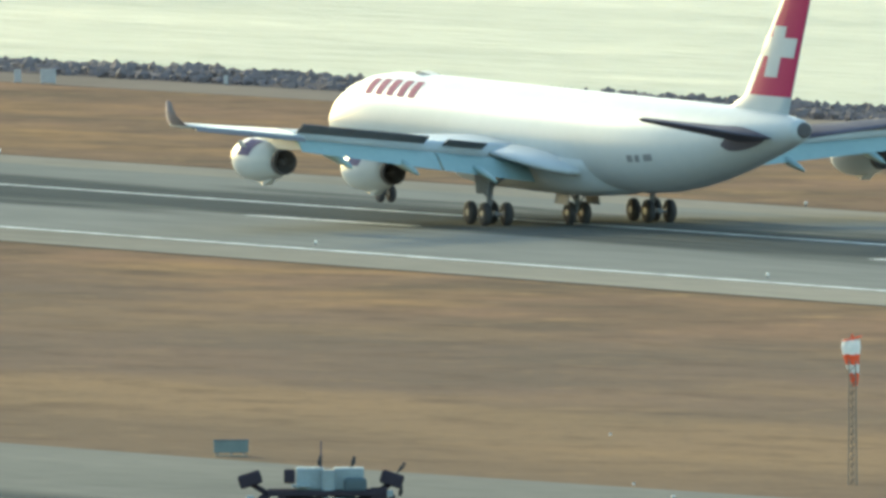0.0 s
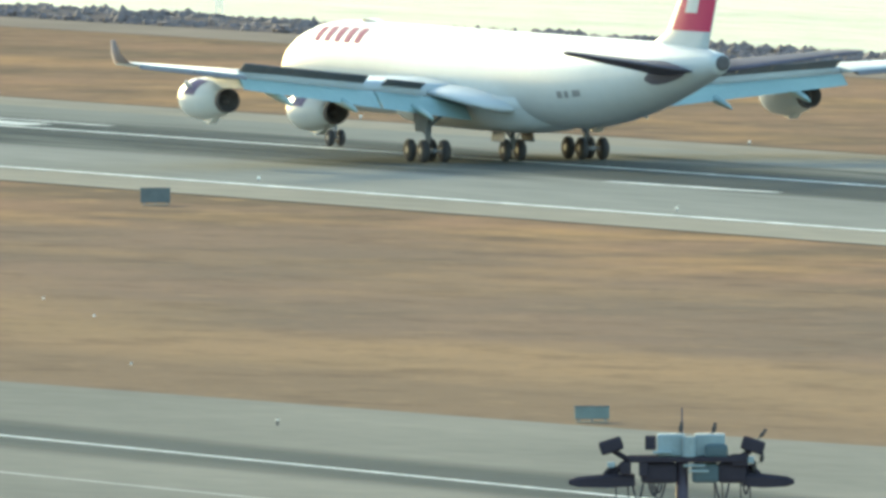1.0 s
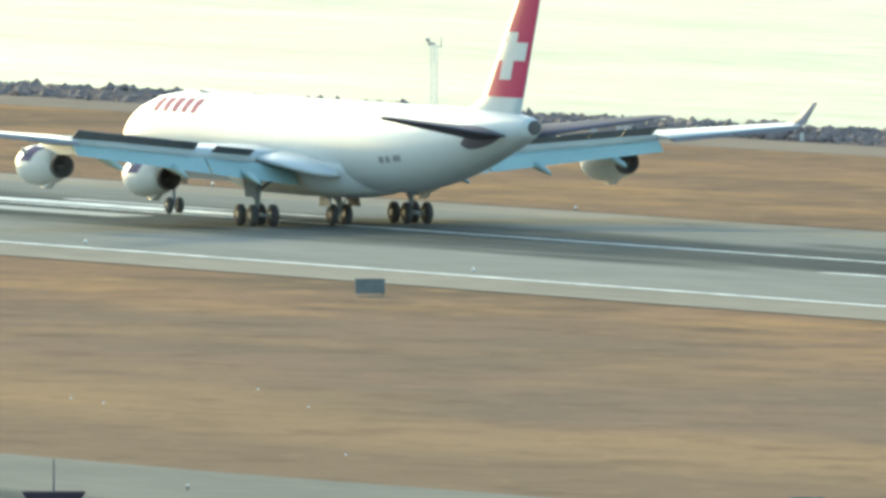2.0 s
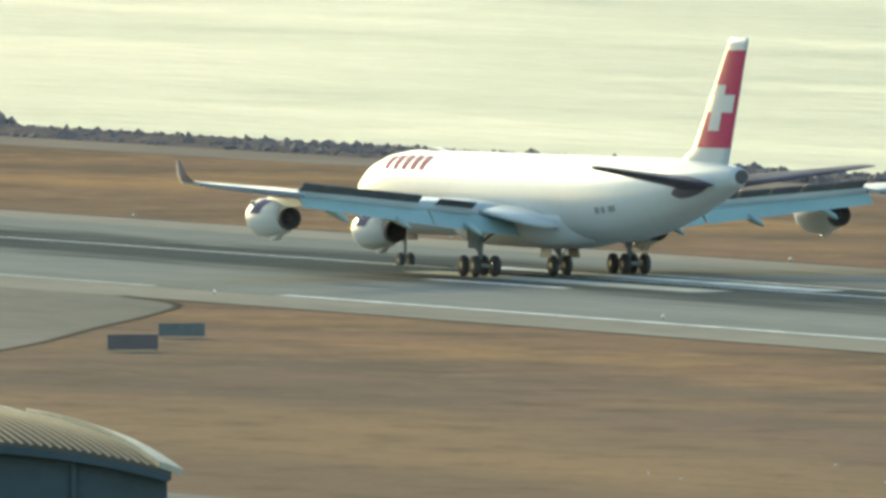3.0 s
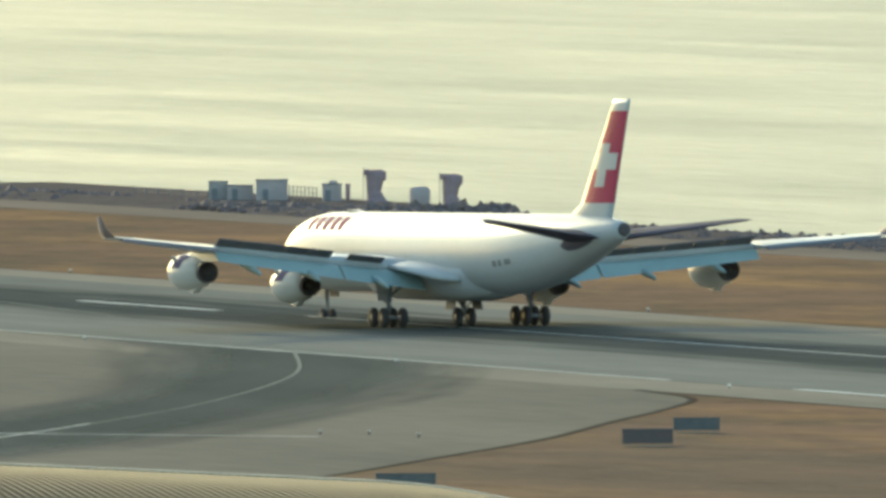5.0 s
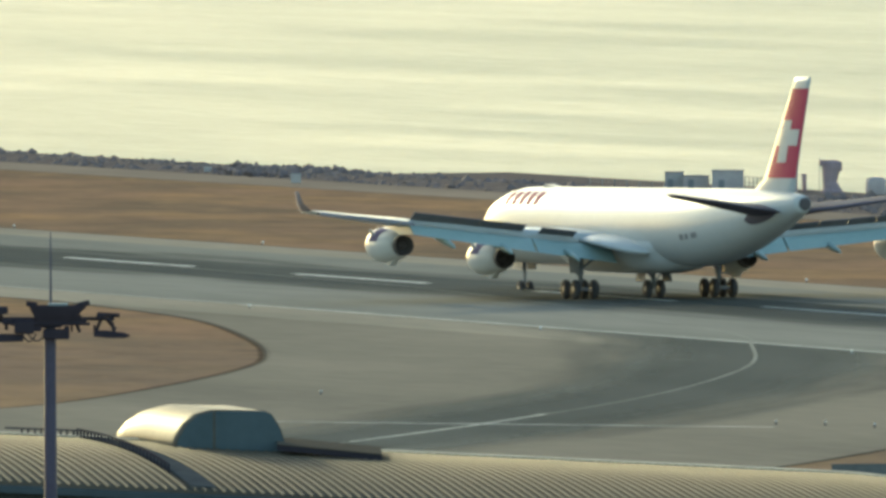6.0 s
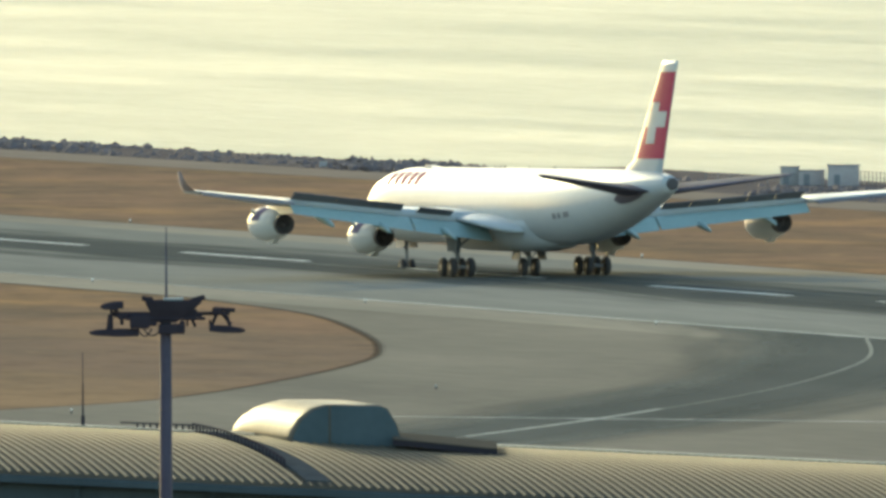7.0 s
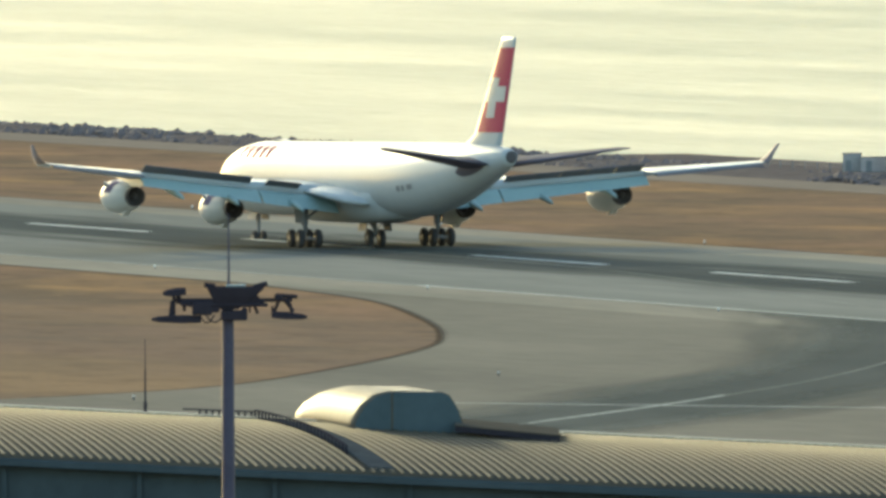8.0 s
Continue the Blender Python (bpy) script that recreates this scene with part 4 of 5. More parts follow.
# ---------------------------------------------------------------- airfield furniture
def sign(x, y, w, h, mat, label, turn=VIEW):
    t = thing("airfield_sign", facing(x, y, 0, turn), label, "sign", "airfield signs")
    bm = bmesh.new()
    box(bm, 0, 0, h / 2 + 0.15, w, 0.24, h, bevel=0.03)
    part("panel", bm, mat, t)
    bm = bmesh.new()
    box(bm, 0, 0, h + 0.17, w + 0.06, 0.3, 0.05, bevel=0.01)
    part("top_rim", bm, SIGNBACK, t)
    for k in (-0.38, 0, 0.38):
        bm = bmesh.new()
        rod(bm, (k * w, 0, 0), (k * w, 0, 0.2), 0.04, seg=8)
        part("leg", bm, STRUT, t)
    bm = bmesh.new()
    box(bm, 0, 0, 0.02, w * 0.95, 0.5, 0.05)
    part("footing", bm, CONCRETE, t)


SIGNRED = material("sign back red-brown", (0.10, 0.072, 0.075), 0.6, scale=2.0, color2=(0.07, 0.07, 0.078))
SIGNTEAL = material("sign back teal", (0.17, 0.205, 0.205), 0.8, scale=2.0, color2=(0.14, 0.17, 0.172), spec=0.0)
sign(561.9, 1264.0, 1.72, 0.82, SIGNBACK, "dark grey back of an airfield sign by the runway")
sign(463.3, 992.8, 1.60, 0.56, SIGNTEAL, "teal-grey back of a sign by the taxiway")
sign(532.3, 1317.0, 3.05, 0.85, SIGNRED, "dark reddish back of a wide airfield sign")
sign(544.0, 1338.0, 2.8, 0.72, SIGNBACK, "dark blue-grey back of a wide airfield sign")
sign(492.6, 1255.3, 3.4, 0.75, SIGNBACK, "dark back of a wide low sign")


def edge_light(x, y):
    t = thing("runway_light", pose(x, y, 0.03), "small white elevated runway edge light", "runway light", "runway edge lights")
    bm = bmesh.new()
    rod(bm, (0, 0, 0), (0, 0, 0.16), 0.05, seg=8)
    part("stem", bm, STRUT, t)
    bm = bmesh.new()
    lathe(bm, [(0.14, 0.07), (0.17, 0.09), (0.26, 0.08), (0.30, 0.03)], seg=10)
    bmesh.ops.rotate(bm, matrix=Matrix.Rotation(radians(90), 3, "X"), verts=bm.verts)
    part("lens", bm, LAMPGLASS, t, smooth=True)
    return t


first = edge_light(583.6, 1180.4)
for k in range(1, 12):
    copy_thing(first, pose(583.6 if k < 4 else 577.5, 1180.4 + 58.6 * k, 0.03))
for k in range(-2, 12):
    copy_thing(first, pose(637.8, 1226.2 + 58.6 * k, 0.03))


def stake(x, y, h, mat, label):
    t = thing("marker_stake", pose(x, y, 0), label, "stake", "marker stakes")
    bm = bmesh.new()
    rod(bm, (0, 0, 0), (0, 0, h), 0.07, 0.05, seg=8)
    part("post", bm, mat, t)
    bm = bmesh.new()
    rod(bm, (0, 0, h * 0.72), (0, 0, h * 0.95), 0.085, seg=8)
    part("collar", bm, CLOTH if mat is not CLOTH else STRUT, t)


for x, y in ((522, 1344.4), (524.3, 1342.1), (525.5, 1337), (449, 996.3), (447.7, 1028.3), (480.2, 1375.3), (516.5, 1409.5), (460.8, 941.4), (463.3, 934.0)):
    stake(x, y, 0.32, SIGNRED, "short dark red taxiway marker stake")
for x, y in ((486.6, 1132.7), (485.4, 1125.7), (492.7, 1116.1), (499.7, 1138.5), (470.4, 1061.1), (466.7, 957.5), (488.3, 1004.3)):
    stake(x, y, 0.11, CLOTH, "small white marker stub in the grass")


def windsock(x, y):
    t = thing("windsock", facing(x, y, 0, -26.5), "limp red and white striped windsock on a lattice pole", "windsock")
    bm = bmesh.new()
    for sx, sy in ((-1, -1), (1, -1), (0, 1)):
        rod(bm, (0.2 * sx, 0.2 * sy, 0), (0.14 * sx, 0.14 * sy, 6.6), 0.035, seg=5)
    for k in range(18):
        z = k * 0.36
        rod(bm, (-0.17, -0.17, z), (0.17, -0.17, z + 0.36), 0.02, seg=4)
        rod(bm, (0.17, -0.17, z), (0, 0.17, z + 0.36), 0.02, seg=4)
        rod(bm, (0, 0.17, z), (-0.17, -0.17, z + 0.36), 0.02, seg=4)
    part("lattice_pole", bm, POLE, t, "dull brown lattice pole")
    bm = bmesh.new()
    ring = [(0.42 * math.cos(a), 0.32 * math.sin(a), 6.55 + 0.1 * math.cos(a)) for a in np.linspace(0, 2 * math.pi, 15)]
    for a, b in zip(ring, ring[1:]):
        rod(bm, a, b, 0.03, seg=5)
    rod(bm, (0, 0, 6.3), (0, 0, 6.75), 0.05, seg=6)
    part("hoop", bm, ORANGE, t, "red hoop")
    prof = [(6.5, 0.36, 0.0), (6.2, 0.42, 0.0), (5.85, 0.38, 0.03), (5.4, 0.29, 0.09), (5.0, 0.22, 0.13), (4.45, 0.10, 0.17)]
    for k, (a, b) in enumerate(zip(prof, prof[1:])):
        bm = bmesh.new()
        rings = []
        for u in (0, 0.5, 1):
            z, r, off = (p + (q - p) * u for p, q in zip(a, b))
            rings.append([(off - 0.05 + r * math.cos(c) * (1 + 0.12 * math.sin(3 * c + z * 2)), 0.6 * r * math.sin(c), z + 0.03 * math.sin(5 * c)) for c in np.linspace(0, 2 * math.pi, 19)[:-1]])
        loft(bm, rings, cap=False)
        part("sock_band", bm, (CLOTH, CLOTH, ORANGE, CLOTH, ORANGE)[k], t, ("white", "white", "red", "white", "red")[k] + " cloth band", True)


windsock(475.3, 952.8)


# ---------------------------------------------------------------- light masts and birds
def lamp_unit(bm, x, z, w, h, tilt, sign_x, y=0.0):
    """A flat tapered floodlight housing, wide end inward."""
    rings = []
    for u, k in ((-0.5, 0.25), (-0.36, 0.7), (0.1, 1.0), (0.5, 0.85)):
        hh = h * k / 2
        rings.append([(sign_x * (-u) * -w, yy * 0.28, zz * hh) for yy, zz in ((-1, -1), (1, -1), (1, 0.6), (0.7, 1), (-0.7, 1), (-1, 0.6))])
    vs = [v for ring in loft(bm, rings) for v in ring]
    bmesh.ops.transform(bm, matrix=Matrix.Translation((x, y, z)) @ Matrix.Rotation(radians(tilt), 4, "Y"), verts=vs)


def mast_pole(t, z, r):
    bm = bmesh.new()
    rod(bm, (0, 0, 0), (0, 0, z), r * 1.5, r, seg=16)
    part("pole", bm, MAST, t, "blue-grey tapered steel pole")
    bm = bmesh.new()
    rod(bm, (0, 0, 0), (0, 0, 0.3), r * 2.6, seg=16)
    part("base_plate", bm, MAST, t)


def cable(bm, a, b, sag):
    pts = [Vector(a).lerp(Vector(b), u) - Vector((0, 0, sag * 4 * u * (1 - u))) for u in np.linspace(0, 1, 9)]
    across = Vector((0, 1, 0))
    rings = []
    for i, p in enumerate(pts):
        along = (pts[min(i + 1, 8)] - pts[max(i - 1, 0)]).normalized()
        over = along.cross(across)
        rings.append([p + 0.018 * (math.cos(c) * across + math.sin(c) * over) for c in np.linspace(0, 2 * math.pi, 6)[:-1]])
    loft(bm, rings)


def light_mast(x, y, top):
    """The slender mast with six floodlights; top is the height of its pole."""
    t = thing("light_mast", facing(x, y, 0, -19.5), "tall dark apron light mast with a floodlight crown", "light mast", "light masts")
    mast_pole(t, top, 0.15)
    bm = bmesh.new()
    loft(bm, [[(c + w * sx, (0.2 + 0.35 * w) * sy, top + z) for sx, sy in ((-1, -1), (1, -1), (1, 1), (-1, 1))] for z, w, c in
              ((-0.30, 0.24, 0.03), (-0.12, 0.40, 0.06), (0.02, 0.56, 0.14), (0.20, 0.70, 0.19), (0.26, 0.72, 0.2))])
    part("head_frame", bm, LAMPDARK, t, "dark head frame")
    bm = bmesh.new()
    rod(bm, (-1.35, 0, top - 0.08), (1.62, 0, top - 0.08), 0.045, seg=8)
    rod(bm, (-1.0, -0.3, top - 0.2), (1.0, -0.3, top - 0.2), 0.04, seg=8)
    rod(bm, (1.2, 0, top + 0.04), (1.75, 0, top + 0.0), 0.05, seg=8)
    part("cross_arm", bm, LAMPDARK, t)
    for x0, z0, w, h, tilt, sg in ((-1.35, 0.12, 0.58, 0.2, -6, 1), (-1.3, -0.56, 1.25, 0.2, 0, 1), (1.55, -0.48, 0.9, 0.18, 4, -1)):
        bm = bmesh.new()
        lamp_unit(bm, x0, top + z0, w, h, tilt, sg)
        part("floodlight", bm, LAMPDARK, t)
    bm = bmesh.new()
    box(bm, 0.15, -0.25, top - 0.46, 0.66, 0.4, 0.25, bevel=0.04)
    part("floodlight", bm, LAMPDARK, t)
    bm = bmesh.new()
    box(bm, -0.65, -0.2, top - 0.28, 0.5, 0.3, 0.34, bevel=0.05)
    part("gear_box", bm, LAMPDARK, t)
    for x0, z0, x1, z1, r in ((1.28, -0.1, 1.15, -0.42, 0.04), (1.45, -0.12, 1.65, -0.36, 0.04), (-1.4, -0.1, -1.45, -0.5, 0.05), (-1.2, -0.08, -1.3, 0.1, 0.05), (0.62, -0.1, 0.75, -0.42, 0.04)):
        bm = bmesh.new()
        rod(bm, (x0, 0, top + z0), (x1, 0, top + z1), r, seg=6)
        part("bracket", bm, LAMPDARK, t)
    for x0, w, tilt in ((-0.46, 0.28, -8), (0.82, 0.36, 14), (0.2, 0.5, 0)):
        bm = bmesh.new()
        box(bm, 0, 0, 0, w, 0.5, 0.12 if x0 != 0.2 else 0.06, bevel=0.02)
        bmesh.ops.transform(bm, matrix=Matrix.Translation((x0, -0.1, top + 0.29)) @ Matrix.Rotation(radians(-tilt), 4, "Y"), verts=bm.verts)
        part("top_plate", bm, LAMPDARK if x0 != 0.2 else LAMPLIGHT, t)
    for x0, z0, w, h in ((-0.42, -0.22, 0.42, 0.34), (0.56, -0.08, 0.46, 0.22), (0.42, -0.42, 0.14, 0.32), (-1.08, -0.14, 0.24, 0.16), (1.28, -0.02, 0.22, 0.16), (0.85, -0.1, 0.16, 0.12)):
        bm = bmesh.new()
        box(bm, x0, -0.15, top + z0, w, 0.3, h, bevel=0.04)
        part("gear_box", bm, LAMPDARK, t)
    for x0, z0, x1, z1, r in ((-1.36, 0.02, -1.36, -0.46, 0.045), (-1.1, -0.12, -1.1, -0.36, 0.05), (-1.36, -0.32, -1.48, -0.5, 0.04), (0.55, -0.15, 0.55, -0.40, 0.03),
                              (1.38, -0.06, 1.55, -0.16, 0.045), (1.55, -0.16, 1.62, -0.40, 0.045), (1.12, -0.24, 1.12, -0.44, 0.03), (-1.3, -0.11, -0.3, -0.13, 0.06)):
        bm = bmesh.new()
        rod(bm, (x0, -0.05, top + z0), (x1, -0.05, top + z1), r, seg=6)
        part("bracket", bm, LAMPDARK, t)
    for a, b, drop, sag in ((-0.7, -0.35, 0.45, 0.2), (-0.55, -0.15, 0.5, 0.16)):
        bm = bmesh.new()
        cable(bm, (a, -0.2, top - 0.45), (b, -0.2, top - drop), sag)
        part("cable", bm, LAMPDARK, t, "dark hanging cable")
    bm = bmesh.new()
    rod(bm, (0.02, 0, top + 0.28), (0.02, 0, top + 2.1), 0.035, 0.015, seg=6)
    part("lightning_rod", bm, MAST, t)


light_mast(200.03, 565.67, 31.0)


def crowded_mast(x, y, top):
    """The nearer mast with light boxes, six floodlights and hanging cables."""
    t = thing("light_mast", facing(x, y, 0, -25.2), "apron light mast crowned with floodlights, pale boxes and cables", "light mast", "light masts")
    mast_pole(t, top + 0.4, 0.115)
    bm = bmesh.new()
    box(bm, 0.1, 0, top + 0.45, 2.15, 0.9, 0.1, bevel=0.02)
    part("platform", bm, LAMPDARK, t, "dark platform ring")
    bm = bmesh.new()
    rod(bm, (0.13, -0.3, top + 0.44), (0.13, -0.3, top + 0.86), 0.13, seg=18)
    part("drum", bm, LAMPLIGHT, t, "pale round drum")
    for x0, w, h, mat in ((-0.2, 0.5, 0.4, LAMPLIGHT), (0.5, 0.55, 0.4, LAMPLIGHT), (-0.57, 0.2, 0.24, LAMPDARK)):
        bm = bmesh.new()
        box(bm, x0, 0, top + 0.5 + h / 2 + (0.12 if mat is LAMPDARK else 0), w, 0.5, h, bevel=0.03)
        part("control_box", bm, mat, t, "pale blue-grey box" if mat is LAMPLIGHT else "dark box")
    bm = bmesh.new()
    box(bm, 0.62, -0.3, top + 0.6, 0.42, 0.2, 0.26, bevel=0.08)
    part("control_box", bm, TEAL, t, "dark teal box")
    for x0, z0, w, h, tilt, sg in ((-1.45, 0.05, 1.2, 0.24, -2, 1), (1.55, 0.05, 0.95, 0.24, 2, -1)):
        bm = bmesh.new()
        lamp_unit(bm, x0, top + z0, w, h, tilt, sg)
        part("floodlight", bm, LAMPDARK, t, "wide flat floodlight")
    for k in (-1, 1):
        bm = bmesh.new()
        vs = box(bm, 0, 0, 0, 0.42, 0.34, 0.24, bevel=0.05)
        bmesh.ops.transform(bm, matrix=Matrix.Translation((k * 1.28, -0.1, top + 0.69)) @ Matrix.Rotation(radians(18 * k), 4, "Y"), verts=bm.verts)
        part("floodlight", bm, LAMPDARK, t)
        for x0, z0, x1, z1, r in ((1.25, 0.6, 0.95, 0.42, 0.05), (1.0, 0.4, 1.3, 0.12, 0.06), (1.22, 0.34, 1.4, 0.15, 0.05)):
            bm = bmesh.new()
            rod(bm, (k * x0, 0, top + z0), (k * x1, 0, top + z1), r, seg=6)
            part("bracket", bm, LAMPDARK, t)
    for x0, w in ((-0.42, 0.66), (0.42, 0.5), (0.9, 0.52)):
        bm = bmesh.new()
        box(bm, x0, -0.1, top + 0.2, w, 0.5, 0.36, bevel=0.08)
        part("floodlight", bm, LAMPDARK if x0 != 0.42 else TEAL, t)
    for x0, z0, w, h, mat in ((-0.70, 0.30, 0.16, 0.30, LAMPDARK), (-1.02, 0.30, 0.20, 0.22, LAMPDARK), (0.22, 0.34, 0.40, 0.05, LAMPLIGHT), (0.30, 0.24, 0.36, 0.05, LAMPLIGHT),
                              (-0.36, 0.58, 0.34, 0.05, LAMPLIGHT), (1.05, 0.44, 0.30, 0.22, LAMPDARK), (-1.28, 0.36, 0.14, 0.10, LAMPLIGHT), (1.24, 0.44, 0.12, 0.12, LAMPLIGHT)):
        bm = bmesh.new()
        box(bm, x0, -0.34, top + z0, w, 0.16, h, bevel=0.02)
        part("fitting", bm, mat, t)
    for x0 in (-1.2, -0.98, 0.58, 0.72, 1.05, 1.22):
        bm = bmesh.new()
        rod(bm, (x0, -0.2, top + 0.02), (x0 + 0.02, -0.2, top - 0.45), 0.012, seg=4)
        part("cable", bm, LAMPDARK, t, "thin hanging cable")
    for a, b, sag in ((-0.6, -0.42, 0.22), (-0.55, -0.3, 0.3), (-0.5, -0.36, 0.18), (-0.9, -0.7, 0.3), (0.6, 0.85, 0.35), (1.1, 1.2, 0.2)):
        bm = bmesh.new()
        cable(bm, (a, -0.3, top + 0.02), (b, -0.3, top + 0.02), sag)
        part("cable", bm, LAMPDARK, t, "dark hanging cable")
    bm = bmesh.new()
    rod(bm, (0, 0, top + 0.8), (0, 0, top + 1.38), 0.02, 0.012, seg=6)
    part("lightning_rod", bm, MAST, t)
    return t


crowded_mast(183.31, 388.97, 28.22)


def far_mast(x, y, top):
    t = thing("light_mast", facing(x, y, 0, -23.2), "top of another apron light mast with a thin rod", "light mast", "light masts")
    mast_pole(t, top - 0.1, 0.12)
    bm = bmesh.new()
    loft(bm, [[(w * sx, 0.4 * sy, top + z) for sx, sy in ((-1, -1), (1, -1), (1, 1), (-1, 1))] for z, w in ((-0.35, 0.4), (-0.1, 0.5), (0, 0.57))])
    part("head_frame", bm, LAMPDARK, t)
    for k in (-1, 1):
        bm = bmesh.new()
        lamp_unit(bm, k * 1.35, top - 0.75, 1.0, 0.22, 0, -k)
        part("floodlight", bm, LAMPDARK, t)
        bm = bmesh.new()
        rod(bm, (k * 0.4, 0, top - 0.2), (k * 1.2, 0, top - 0.7), 0.05, seg=6)
        part("bracket", bm, LAMPDARK, t)
    bm = bmesh.new()
    rod(bm, (0, 0, top - 0.05), (0, 0, top + 0.6), 0.02, 0.012, seg=6)
    part("lightning_rod", bm, MAST, t)


far_mast(169.43, 395.21, 29.75)


def bird(dx, z, lean, turn):
    """A small dark perched bird on the crowded mast."""
    m = facing(183.31, 388.97, 0, -25.2) @ pose(dx, -0.1, z, 0, 0, turn)
    t = thing("bird", m, "small black bird perched on the light mast", "bird", "perched birds")
    bm = bmesh.new()
    a = radians(lean)
    up = Vector((math.sin(a), 0, math.cos(a)))
    loft(bm, [[tuple(up * h + Vector((w * math.cos(c), w * 0.9 * math.sin(c), 0))) for c in np.linspace(0, 2 * math.pi, 9)[:-1]]
              for h, w in ((0.03, 0.02), (0.07, 0.042), (0.12, 0.045), (0.16, 0.03))])
    part("body", bm, TYRE, t, smooth=True)
    bm = bmesh.new()
    bmesh.ops.create_icosphere(bm, subdivisions=2, radius=0.03, matrix=Matrix.Translation(up * 0.185))
    part("head", bm, TYRE, t, smooth=True)
    bm = bmesh.new()
    rod(bm, up * 0.185 + Vector((0.02, 0, 0)), up * 0.18 + Vector((0.06, 0, 0)), 0.01, 0.002, seg=5)
    part("beak", bm, TYRE, t)
    bm = bmesh.new()
    plate(bm, [tuple(up * 0.05 + Vector(q)) for q in ((-0.02, -0.02, 0), (-0.02, 0.02, 0), (-0.07, 0.015, -0.08), (-0.07, -0.015, -0.08))], 0.01)
    part("tail", bm, TYRE, t)
    bm = bmesh.new()
    rod(bm, (0.01, 0.015, 0), (0.01, 0.015, 0.06), 0.005, seg=4)
    rod(bm, (0.01, -0.015, 0), (0.01, -0.015, 0.06), 0.005, seg=4)
    part("legs", bm, TYRE, t)


for dx, dz, lean, turn in ((-0.03, 0.91, 5, 0), (0.57, 0.90, 8, 20), (1.4, 0.81, 32, 10), (1.43, 0.36, 5, 0), (1.28, 0.2, -10, 180), (0.33, 0.52, 12, 0)):
    bird(dx, 28.22 + dz, lean, turn)


# ---------------------------------------------------------------- terminal roof in the foreground
def roof_point(u, v):
    """u: metres along the roof from its left end, v: 0 at the ridge to 1 at the eave. Local frame: x right, y away."""
    fall = 0.0495 * (u - 18)
    end = max(0.0, (u - 45.0) / 6.0)
    fall += 0.75 * end * end
    return (u - 18 + v * 3.4, -14.0 * v, 24.77 - fall - 0.15 * v - 0.9 * v ** 2.6)


ROOF_M = facing(229.37, 661.35, 0, -20.0)
U0, U1 = -4.0, 50.4


